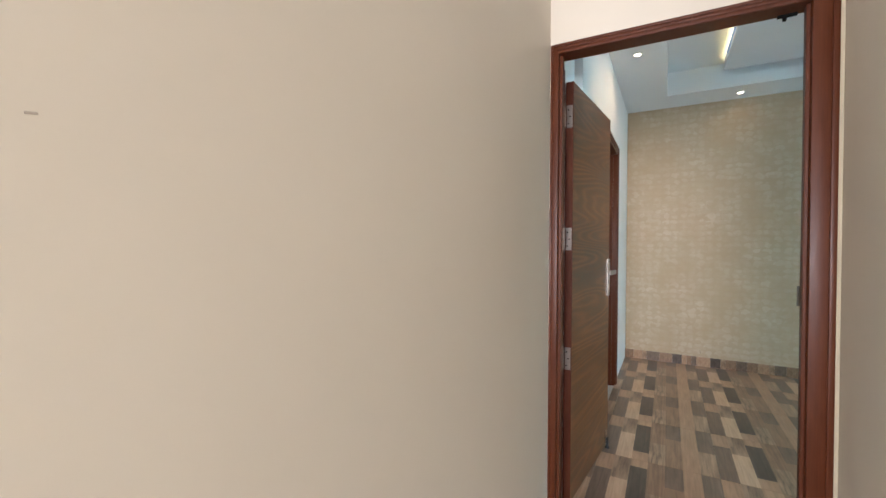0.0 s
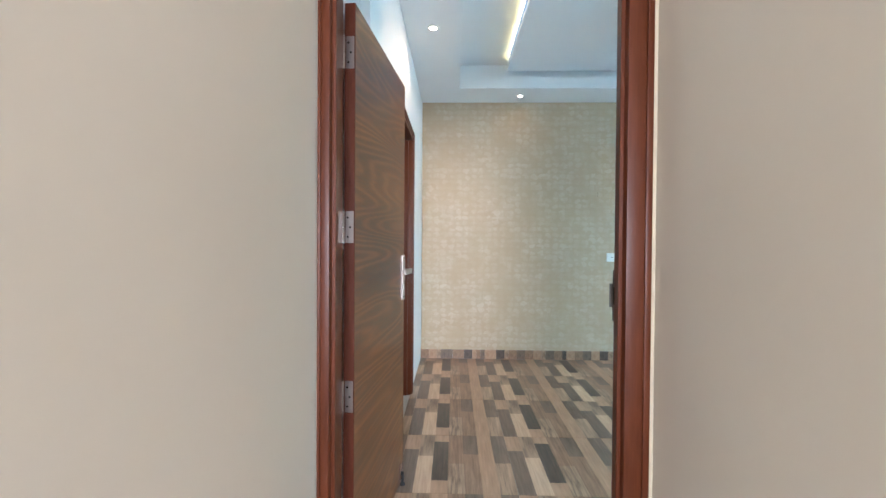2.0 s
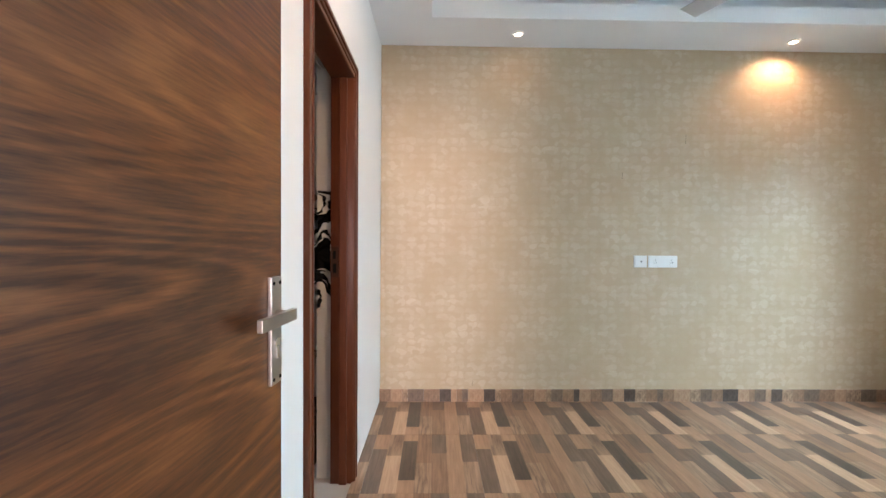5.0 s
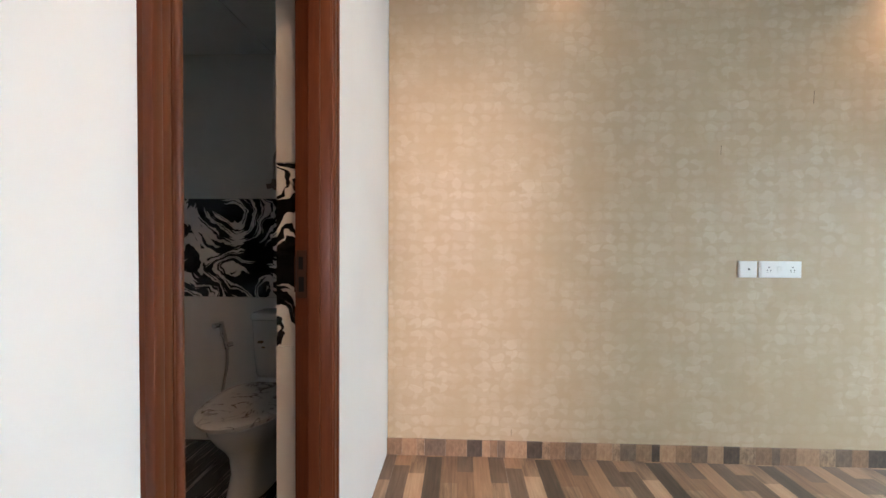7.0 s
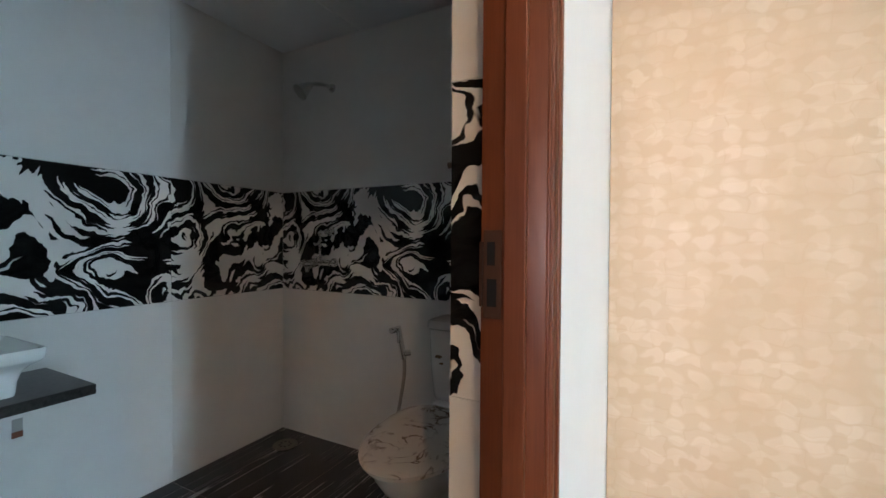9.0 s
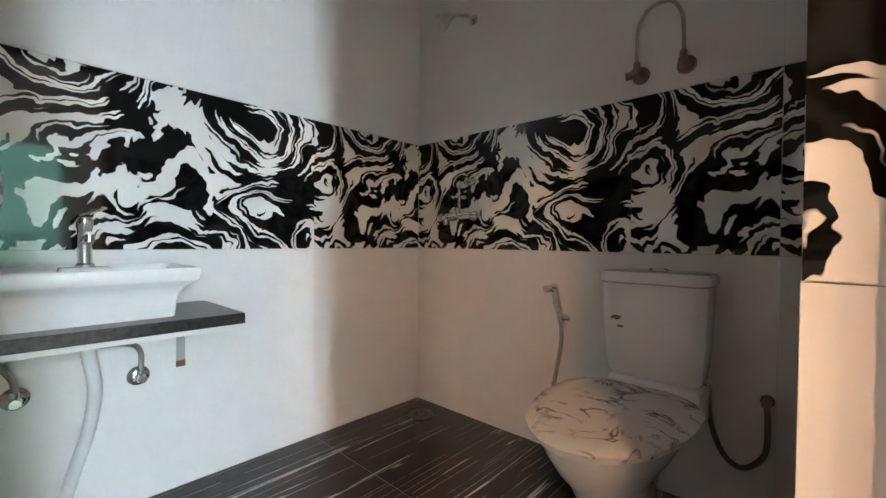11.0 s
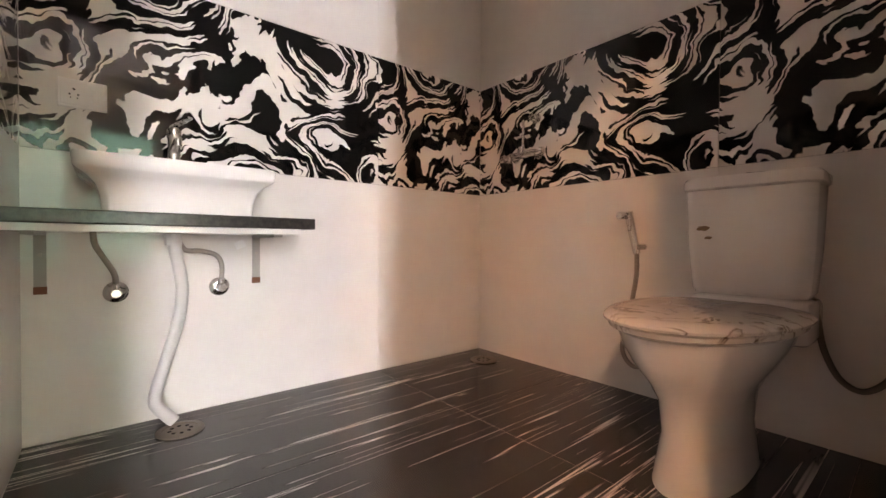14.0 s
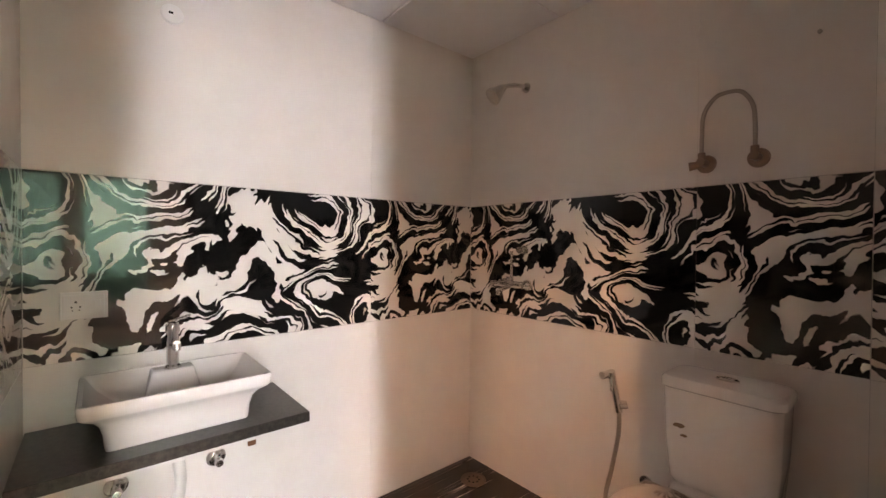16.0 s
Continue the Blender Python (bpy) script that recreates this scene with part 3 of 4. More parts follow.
# ---- switch plates ----


def switch_plate(name, place, w, h, label, holes, rocker):
    s = thing(name, (0, 0, 0), label, "switch plate")
    s.matrix_basis = place
    for nm, bm, mt in [("plate", box(-w / 2, w / 2, -0.010, 0, -h / 2, h / 2, 0.003), PLASTIC), ("insert", box(-w / 2 + 0.008, w / 2 - 0.008, -0.0125, -0.009, -h / 2 + 0.009, h / 2 - 0.009, 0.001), PLASTIC)]:
        part(nm, bm, mt).parent = s
    for x, z, r in holes:
        part("socket_hole", cyl((x, -0.0122, z), (x, -0.0132, z), r, None, 10), DARK).parent = s
    for x in rocker:
        part("rocker", box(x - 0.009, x + 0.009, -0.016, -0.0125, -0.017, 0.017, 0.002), PLASTIC).parent = s
    return s


def socket_holes(x):
    return [(x, 0.012, 0.0035), (x - 0.010, -0.004, 0.0028), (x + 0.010, -0.004, 0.0028), (x - 0.008, -0.014, 0.002), (x + 0.008, -0.014, 0.002)]


switch_plate("switch_plate", pose(1.567, NY, 1.093), 0.098, 0.090, "small white switch plate on beige wallpaper", [(0.004, 0.0, 0.006)], ())
switch_plate("socket_plate", pose(1.738, NY, 1.093), 0.222, 0.090, "wide white socket plate with two sockets", socket_holes(-0.062) + socket_holes(0.062), (-0.012, 0.012))
switch_plate("socket_plate", pose(BW, 3.338, 1.066, 0, 0, 90), 0.118, 0.088, "white socket plate on the patterned bathroom tiles", socket_holes(-0.02), (0.032,))

# ---- bedroom downlights, cove strip and fan ----


def downlight(x, y, z, on, aim=None, cone=150):
    d = thing("downlight", (x, y, z), "small recessed white downlight, switched on", "ceiling light", "bedroom downlights")
    ring = loft([[(x + r * math.cos(q), y + r * math.sin(q), zz) for q in (2 * math.pi * i / 24 for i in range(24))] for r, zz in ((0.040, z + 0.001), (0.040, z - 0.005), (0.024, z - 0.006), (0.023, z - 0.002))], False, False)
    part("trim_ring", ring, PLASTIC, d, "", 40)
    part("bulb", cyl((x, y, z - 0.004), (x, y, z - 0.002), 0.023, None, 20), BULB_WARM, d)
    spot_light("downlight_beam", (x, y, z - 0.012), aim or (x, y + 0.12, CEIL - 1), on, WARM, cone, 0.75)


for x, y, w in ((0.58, 4.73, 0.7), (2.576, 4.77, 12.0), (-0.215, 3.436, 6.0), (2.576, 2.16, 3.0)):
    downlight(x, y, CEIL, w)
for x, w in ((0.58, 30.0), (1.58, 26.0)):
    downlight(x, 2.16, CEIL, w, (-0.9, 4.25, 1.15), 72)
led = thing("cove_light", (0.43, 3.4, 2.90), "warm strip light hidden in the ceiling recess", "strip light")
part("led_strip", box(0.450, 0.466, 2.45, 4.43, 2.872, 2.882), LED_WARM, led)

fan = thing("ceiling_fan", (1.68, 3.40, TRAY), "grey three-bladed ceiling fan at rest", "ceiling fan")
part("rod", cyl((1.68, 3.40, 2.58), (1.68, 3.40, TRAY), 0.012, None, 12), FAN_PAINT, fan)
part("canopy", cyl((1.68, 3.40, 2.79), (1.68, 3.40, TRAY), 0.03, 0.06, 20), FAN_PAINT, fan)
part("motor", loft([[(1.68 + r * math.cos(q), 3.40 + r * math.sin(q), z) for q in (2 * math.pi * i / 28 for i in range(28))] for r, z in ((0.05, 2.46), (0.11, 2.475), (0.125, 2.515), (0.11, 2.56), (0.04, 2.59))]), FAN_PAINT, fan, "", 40)
for i in range(3):
    b = part("blade", add_box(bmesh.new(), 0.10, 0.77, -0.06, 0.06, -0.003, 0.003, 0.002, pose(0, 0, 0, 9, 0, 0)), FAN_PAINT)
    b.parent, b.matrix_basis = fan, pose(0, 0, 2.515 - TRAY, 0, 0, 111 + 120 * i)

# ---- bathroom shell ----
structure("wall_bathroom_west", box(-2.50, BW - 0.010, 3.03, 5.24, 0, 2.6), GROUT, "bathroom wall lined with white tiles and a swirl band", "wall")
bath_n = structure("wall_bathroom_north", box(BW - 0.010, -0.575, BN + 0.010, 5.24, 0, 2.6), GROUT, "bathroom wall lined with white tiles and a swirl band", "wall")
bath_s = structure("wall_bathroom_south", box(BW - 0.010, -0.515, 3.03, BS - 0.010, 0, 2.6), GROUT, "bathroom wall lined with glossy white tiles and a swirl band", "wall")
bath_w = bpy.data.objects["wall_bathroom_west"]
bath_e = structure("wall_bathroom_east", boxes((-0.582, -0.571, 3.957, BN + 0.010, 0, 2.6), (-0.582, -0.571, 3.187, 3.957, 2.10, 2.6)), GROUT, "tiled inner face of the bathroom doorway wall", "wall")


def ceiling_bath():
    bm = box(-2.50, -0.572, 3.03, 5.24, 2.40, 2.60)
    x0 = BW
    while x0 < BE:
        y1 = BN
        while y1 > BS:
            add_box(bm, x0 + 0.004, min(x0 + 0.598, BE), max(y1 - 0.618, BS), y1 - 0.004, BCEIL, 2.405, 0.002)
            y1 -= 0.622
        x0 += 0.602
    return bm


structure("ceiling_bathroom", ceiling_bath(), CEILING, "white gypsum panel ceiling with visible joints", "ceiling")

# ---- toilet ----
TX = -0.995
wc = thing("toilet", (TX, 4.7, 0), "white two-piece ceramic toilet with brown-veined closed lid", "toilet")
part("bowl", loft([oval(TX - 0.036, 4.665, z, hx, fr + 0.02, bk) for z, hx, fr, bk in
                   ((0.0, 0.100, 0.205, 0.24), (0.02, 0.097, 0.20, 0.24), (0.12, 0.085, 0.165, 0.23), (0.21, 0.095, 0.18, 0.23), (0.26, 0.118, 0.215, 0.23), (0.31, 0.150, 0.265, 0.23), (0.36, 0.176, 0.298, 0.23), (0.395, 0.188, 0.308, 0.23), (0.402, 0.180, 0.30, 0.225))]), PORCELAIN, wc, "white ceramic pedestal bowl", 50)
part("seat", loft([oval(TX - 0.036, 4.665, z, hx + 0.014, fr + 0.04, 0.215) for z, hx, fr in ((0.405, 0.188, 0.31), (0.408, 0.194, 0.316), (0.418, 0.194, 0.316), (0.421, 0.19, 0.312))]), LID, wc, "brown-veined toilet seat", 40)
part("lid", loft([oval(TX - 0.036, 4.665, z, hx + 0.022, fr + 0.05, 0.21) for z, hx, fr in ((0.424, 0.192, 0.314), (0.426, 0.198, 0.322), (0.432, 0.199, 0.323), (0.439, 0.190, 0.312), (0.443, 0.15, 0.26))]), LID, wc, "brown-veined toilet lid", 40)
for sx in (-0.07, 0.07):
    part("hinge", cyl((TX + sx - 0.02, 4.875, 0.43), (TX + sx + 0.02, 4.875, 0.43), 0.012, None, 12), PORCELAIN, wc)
part("shelf", box(TX - 0.15, TX + 0.15, 4.86, 5.05, 0.33, 0.458, 0.02), PORCELAIN, wc, "", 40)
part("cistern", loft([round_rect(TX - 0.008, 4.962, z, hx, hy, 0.035) for z, hx, hy in ((0.46, 0.143, 0.075), (0.475, 0.150, 0.083), (0.60, 0.160, 0.092), (0.785, 0.166, 0.098))]), PORCELAIN, wc, "white ceramic cistern", 40)
part("cistern_lid", loft([round_rect(TX - 0.008, 4.960, z, hx, hy, 0.04) for z, hx, hy in ((0.787, 0.168, 0.098), (0.792, 0.174, 0.104), (0.815, 0.174, 0.104), (0.826, 0.166, 0.097), (0.829, 0.14, 0.075))]), PORCELAIN, wc, "", 40)
part("flush_button", loft([[(TX + r * math.cos(q), 4.95 + 0.6 * r * math.sin(q), z) for q in (2 * math.pi * i / 24 for i in range(24))] for r, z in ((0.034, 0.828), (0.034, 0.834), (0.028, 0.838))]), CHROME, wc, "chrome flush button", 40)
inlet = thing("angle_valve", (-1.29, BN, 0.30), "chrome angle valve with hose beside the toilet", "valve")
part("valve_body", add_cyl(cyl((-1.30, BN, 0.31), (-1.30, BN - 0.05, 0.31), 0.012, None, 14), (-1.30, BN, 0.31), (-1.30, BN - 0.006, 0.31), 0.026, None, 20), CHROME, inlet, "", 40)
part("hose", tube([(-1.30, 5.02, 0.31), (-1.27, 5.01, 0.345), (-1.21, 5.01, 0.34), (-1.17, 5.0, 0.28), (-1.15, 4.99, 0.36), (-1.12, 4.98, 0.458)], 0.007), BRAID, inlet, "", 60)

# the corner's shade is put into the dark metal of valve and hose
tank = thing("angle_valve", (-0.70, BN, 0.42), "valve with looped hose beside the cistern, coloured dark for the shaded corner", "valve")
part("valve_body", add_cyl(cyl((-0.70, BN, 0.42), (-0.70, BN - 0.05, 0.42), 0.013, None, 14), (-0.70, BN, 0.42), (-0.70, BN - 0.007, 0.42), 0.020, None, 20), GRATE, tank, "", 40)
part("hose", tube([(-0.70, 5.03, 0.42), (-0.695, 5.015, 0.36), (-0.70, 5.0, 0.27), (-0.75, 4.99, 0.215), (-0.80, 4.99, 0.235), (-0.835, 4.99, 0.31), (-0.85, 4.985, 0.40), (-0.86, 4.98, 0.458)], 0.0085), GRATE, tank, "", 60)
GLUE = plain("dried_glue", (0.20, 0.13, 0.08), 0.8)


def glue_mark(name, eye, way, size, label):
    """An uneven film of dried glue lying on a face whose normal is way."""
    rng, bm = random.Random(len(label)), bmesh.new()
    ring = [bm.verts.new(((0.6 + 0.5 * rng.random()) * size * math.cos(q), 0.5 * (0.6 + 0.5 * rng.random()) * size * math.sin(q), 0.0006)) for q in (2 * math.pi * i / 14 for i in range(14))]
    base = [bm.verts.new((v.co.x, v.co.y, -0.0006)) for v in ring]
    bm.faces.new(ring), bm.faces.new(base[::-1])
    for i in range(14):
        bm.faces.new((ring[i], base[i], base[(i + 1) % 14], ring[(i + 1) % 14]))
    bm.transform(Matrix.Translation(eye) @ Vector(way).to_track_quat("Z", "Y").to_matrix().to_4x4())
    part(name, bm, GLUE, wc, label)


glue_mark("residue", (TX - 0.115, 4.8655, 0.665), (0, -1, 0.03), 0.020, "brown dried sticker residue")
glue_mark("residue", (TX - 0.10, 4.8662, 0.635), (0, -1, 0.03), 0.012, "small brown sticker residue")

# ---- health faucet beside the toilet ----
jet = thing("health_faucet", (-1.40, BN, 0.6), "chrome hand spray on a wall holder with hose", "hand spray")
part("holder", add_cyl(box(-1.408, -1.382, BN - 0.035, BN, 0.590, 0.615, 0.004), (-1.375, BN - 0.02, 0.602), (-1.395, BN - 0.045, 0.602), 0.012, None, 14), CHROME, jet)
part("handle", cyl((-1.398, 5.03, 0.575), (-1.424, 5.02, 0.715), 0.014, 0.016, 16), CHROME, jet, "", 40)
part("nozzle", add_cyl(cyl((-1.424, 5.02, 0.715), (-1.427, 5.012, 0.742), 0.016, 0.017, 16), (-1.426, 5.03, 0.73), (-1.446, 4.975, 0.726), 0.013, 0.016, 16), CHROME, jet, "", 40)
part("trigger", box(-1.420, -1.408, 4.990, 5.0, 0.665, 0.728, 0.003), CHROME, jet)
part("hose", tube([(-1.398, 5.03, 0.58), (-1.402, 5.035, 0.48), (-1.43, 5.04, 0.33), (-1.455, 5.035, 0.18), (-1.40, 5.03, 0.12), (-1.34, 5.03, 0.18), (-1.305, 5.03, 0.30)], 0.009), BRAID, jet, "", 60)

# ---- shower fittings on the north wall ----
sh = thing("shower_head", (-1.93, BN, 2.07), "chrome shower head on a short wall arm", "shower head")
part("flange", cyl((-1.93, BN, 2.078), (-1.93, BN - 0.010, 2.078), 0.026, 0.022, 20), CHROME, sh, "", 40)
part("arm", tube([(-1.93, BN, 2.078), (-1.938, 5.02, 2.080), (-1.96, 4.97, 2.072), (-1.975, 4.93, 2.055)], 0.011), CHROME, sh, "", 60)
part("head", cyl((-1.972, 4.94, 2.06), (-1.995, 4.885, 2.005), 0.018, 0.046, 24), CHROME, sh, "", 40)
mx = thing("wall_mixer", (-1.99, BN, 1.06), "chrome wall mixer tap with spout and two knobs", "tap")
part("body", add_cyl(cyl((-2.06, 5.025, 1.06), (-1.90, 5.025, 1.06), 0.018, None, 18), (-1.99, 5.025, 1.045), (-1.99, 5.025, 1.10), 0.02, None, 18), CHROME, mx, "", 40)
for x in (-2.06, -1.91):
    part("flange", add_cyl(cyl((x, BN, 1.06), (x, BN - 0.008, 1.06), 0.028, 0.026, 20), (x, BN, 1.06), (x, 5.02, 1.06), 0.014, None, 14), CHROME, mx, "", 40)
part("riser", cyl((-1.992, 5.04, 1.09), (-1.992, 5.04, 1.235), 0.008, None, 12), CHROME, mx, "", 40)
part("knob", add_cyl(cyl((-1.90, 5.025, 1.06), (-1.865, 5.02, 1.06), 0.014, None, 14), (-1.868, 5.02, 1.06), (-1.850, 5.018, 1.06), 0.021, 0.017, 16), CHROME, mx, "", 40)
part("knob", add_cyl(cyl((-2.06, 5.025, 1.06), (-2.10, 5.02, 1.055), 0.014, None, 14), (-2.095, 5.02, 1.055), (-2.118, 5.018, 1.053), 0.021, 0.017, 16), CHROME, mx, "", 40)
part("lever", add_cyl(cyl((-1.99, 5.02, 1.05), (-1.99, 4.93, 1.035), 0.010, 0.012, 14), (-1.99, 4.94, 1.035), (-1.99, 4.935, 1.01), 0.012, None, 14), CHROME, mx, "", 40)
dv = thing("diverter_knob", (-1.93, BN, 1.24), "small chrome diverter knob", "tap")
part("flange", cyl((-1.93, BN, 1.24), (-1.93, BN - 0.008, 1.24), 0.026, 0.024, 20), CHROME, dv, "", 40)
part("knob", cyl((-1.93, BN - 0.008, 1.24), (-1.93, BN - 0.045, 1.24), 0.014, 0.018, 16), CHROME, dv, "", 40)
ub = thing("geyser_pipe", (-1.03, BN, 1.57), "bent steel pipe joining two water-heater outlets", "pipe")
part("pipe", tube([(-1.103, 5.02, 1.57), (-1.103, 5.02, 1.66), (-1.098, 5.02, 1.735), (-1.065, 5.02, 1.785), (-1.025, 5.02, 1.795), (-0.985, 5.02, 1.785), (-0.955, 5.02, 1.735), (-0.948, 5.02, 1.66), (-0.948, 5.02, 1.57)], 0.0068), BRAID, ub, "", 60)
for x in (-1.103, -0.948):
    part("valve", add_cyl(add_cyl(cyl((x, BN, 1.567), (x, BN - 0.012, 1.567), 0.033, 0.03, 22), (x, BN, 1.567), (x, 5.005, 1.567), 0.014, None, 14), (x, 5.02, 1.555), (x, 5.02, 1.60), 0.012, None, 14), DARK_CHROME, ub, "", 40)
part("tap_knob", cyl((-1.103, 5.02, 1.56), (-1.14, 5.01, 1.555), 0.012, 0.016, 14), DARK_CHROME, ub, "", 40)

# ---- basin counter on the west wall ----
slab = thing("vanity_slab", (-2.14, 3.57, 0.69), "black granite vanity slab on wall brackets", "counter")
part("top", box(BW, -1.945, BS + 0.002, 3.93, 0.655, 0.690, 0.003), GRANITE, slab)
part("underlay", box(BW, -1.965, BS + 0.002, 3.888, 0.637, 0.655, 0.001), TILE_WHITE, slab, "white stone underlay")
for y in (3.832, 3.225):
    br = part("bracket", boxes((BW, -2.06, y, y + 0.028, 0.629, 0.637), (BW, BW + 0.006, y, y + 0.028, 0.475, 0.629)), BRACKET, slab, "painted steel angle bracket")
    part("rusty_end", box(BW, BW + 0.0065, y - 0.001, y + 0.029, 0.452, 0.475), RUST, br, "rusted bracket end")
    part("screw", cyl((BW + 0.005, y + 0.014, 0.57), (BW + 0.010, y + 0.014, 0.57), 0.006, None, 10), STEEL, br)

bc = thing("wash_basin", (-2.145, 3.57, 0.69), "white rectangular countertop basin with flared rim", "wash basin")
BX, BY = -2.145, 3.570


def basin_mesh():
    outer = [(0.690, 0.118, 0.186, 0.02), (0.700, 0.120, 0.188, 0.02), (0.735, 0.122, 0.191, 0.02), (0.765, 0.130, 0.200, 0.022), (0.785, 0.146, 0.217, 0.022), (0.798, 0.165, 0.237, 0.022), (0.806, 0.172, 0.244, 0.022), (0.834, 0.174, 0.246, 0.022), (0.840, 0.171, 0.243, 0.022)]
    inner = [(0.840, 0.160, 0.232, 0.02), (0.834, 0.156, 0.228, 0.02), (0.800, 0.140, 0.205, 0.02), (0.745, 0.095, 0.140, 0.02), (0.738, 0.06, 0.10, 0.02)]
    return loft([round_rect(BX, BY, z, hx, hy, r) for z, hx, hy, r in outer + inner])


part("bowl", basin_mesh(), PORCELAIN, bc, "", 50)
part("tap_deck", loft([round_rect(-2.272, BY, z, hx, hy, 0.012) for z, hx, hy in ((0.745, 0.05, 0.085), (0.815, 0.044, 0.066), (0.832, 0.042, 0.062), (0.836, 0.038, 0.058))]), PORCELAIN, bc, "", 50)
fc = thing("basin_tap", (-2.265, BY, 0.836), "chrome pillar basin tap", "tap")
part("body", loft([[(-2.265 + r * math.cos(q), BY + r * math.sin(q), z) for q in (2 * math.pi * i / 20 for i in range(20))] for r, z in ((0.026, 0.835), (0.026, 0.843), (0.019, 0.850), (0.018, 0.955), (0.021, 0.960), (0.021, 0.985), (0.015, 0.992))]), CHROME, fc, "", 40)
part("spout", add_cyl(cyl((-2.26, BY, 0.915), (-2.165, BY, 0.935), 0.013, 0.012, 16), (-2.17, BY, 0.937), (-2.168, BY, 0.915), 0.012, None, 14), CHROME, fc, "", 40)
part("lever", add_box(bmesh.new(), -0.01, 0.075, -0.009, 0.009, -0.004, 0.004, 0.002, pose(-2.265, BY, 0.998, 0, -18, 35)), CHROME, fc)

# ---- pipes under the basin ----
for y, ey in ((3.717, 3.60), (3.416, 3.36)):
    av = thing("angle_valve", (BW, y, 0.447), "chrome angle valve with braided hose under the basin", "valve", "basin valves")
    part("flange", loft([[(BW + dx, y + r * math.cos(q), 0.447 + r * math.sin(q)) for q in (2 * math.pi * i / 28 for i in range(28))] for r, dx in ((0.034, 0.0), (0.034, 0.004), (0.026, 0.012), (0.012, 0.014))]), CHROME, av, "", 40)
    part("body", add_cyl(add_cyl(cyl((BW + 0.01, y, 0.447), (BW + 0.05, y, 0.447), 0.011, None, 14), (BW + 0.04, y, 0.44), (BW + 0.04, y, 0.475), 0.010, None, 12), (BW + 0.05, y, 0.447), (BW + 0.068, y, 0.447), 0.016, 0.013, 8), CHROME, av, "", 40)
    if y > 3.6:
        pts = [(BW + 0.04, y, 0.47), (BW + 0.045, y, 0.53), (BW + 0.05, y - 0.02, 0.565), (BW + 0.06, y - 0.07, 0.58), (BW + 0.07, 3.60, 0.585), (BW + 0.07, 3.575, 0.63)]
    else:
        pts = [(BW + 0.04, y, 0.47), (BW + 0.045, y - 0.005, 0.51), (BW + 0.06, y - 0.03, 0.56), (BW + 0.07, y - 0.05, 0.60), (BW + 0.07, y - 0.055, 0.637)]
    part("hose", tube(pts, 0.0085), BRAID, av, "braided steel hose", 60)
wp = thing("waste_pipe", (-2.25, 3.56, 0.0), "white ribbed flexible waste pipe under the basin", "pipe")
part("pipe", tube([(-2.25, 3.565, 0.637), (-2.25, 3.575, 0.56), (-2.25, 3.590, 0.45), (-2.25, 3.575, 0.33), (-2.25, 3.535, 0.19), (-2.25, 3.512, 0.10), (-2.25, 3.525, 0.06), (-2.24, 3.565, 0.012)], 0.019, 16, 9, 0.03, 2), PIPE, wp, "", 60)
part("nut", cyl((-2.25, 3.566, 0.60), (-2.25, 3.565, 0.637), 0.025, None, 10), PIPE, wp)


def floor_drain(x, y, label):
    d = thing("floor_drain", (x, y, 0), label, "floor drain")
    part("rim", loft([[(x + r * math.cos(q), y + r * math.sin(q), z) for q in (2 * math.pi * i / 32 for i in range(32))] for r, z in ((0.068, 0.001), (0.068, 0.005), (0.052, 0.006), (0.051, 0.003))], True, False), GRATE, d, "", 40)
    part("grate", cyl((x, y, 0.001), (x, y, 0.004), 0.05, None, 28), GRATE, d)
    for i in range(8):
        q = 2 * math.pi * i / 8
        part("slot", cyl((x + 0.03 * math.cos(q), y + 0.03 * math.sin(q), 0.0038), (x + 0.03 * math.cos(q), y + 0.03 * math.sin(q), 0.0048), 0.006, None, 8), DARK, d)


floor_drain(-2.14, 4.915, "round steel floor drain in black tiles")
floor_drain(-2.18, 3.575, "round steel floor drain under the waste pipe")

ac = thing("blanking_plate", (BW, 3.58, 2.085), "round white blanking plate on the white tiles", "wall plate")
part("disc", cyl((BW, 3.58, 2.085), (BW + 0.008, 3.58, 2.085), 0.036, 0.033, 28), PLASTIC, ac)
part("slot", box(BW + 0.0075, BW + 0.009, 3.568, 3.582, 2.083, 2.091), DARK, ac)

# ---- small marks and fittings ----
chip = thing("plaster_chip", (CL, 0.149, 1.362), "small scratched chip in the cream wall paint", "wall chip")
part("flake", add_box(bmesh.new(), -0.001, 0.001, -0.0042, 0.0042, -0.001, 0.001, 0.0004, pose(CL, 0.132, 1.354, 8)), plain("bare_plaster", (0.5, 0.43, 0.35), 0.9), chip)
bead = structure("trim", box(0.4785, 0.4905, 1.772, 1.7795, 0, 2.10, 0.002), plain("filler_bead", (0.62, 0.54, 0.38), 0.7), "cream filler bead beside the door frame", "trim")
kp = thing("door_keeper", (0.36, 1.84, 2.06), "small dark bolt keeper under the frame head", "keeper")
part("loop", boxes((0.33, 0.385, 1.838, 1.852, 2.052, 2.0595), (0.345, 0.355, 1.838, 1.852, 2.040, 2.053)), DARK, kp)
s2 = thing("strike_plate", (0.41, 1.845, 1.08), "dark steel strike plate on the bedroom door frame", "strike plate")
part("plate", boxes((0.4065, 0.4095, 1.826, 1.8575, 1.00, 1.15), (0.398, 0.408, 1.8578, 1.8605, 1.04, 1.11)), GRATE, s2)
part("latch_hole", box(0.4055, 0.4068, 1.834, 1.848, 1.05, 1.10), DARK, s2)
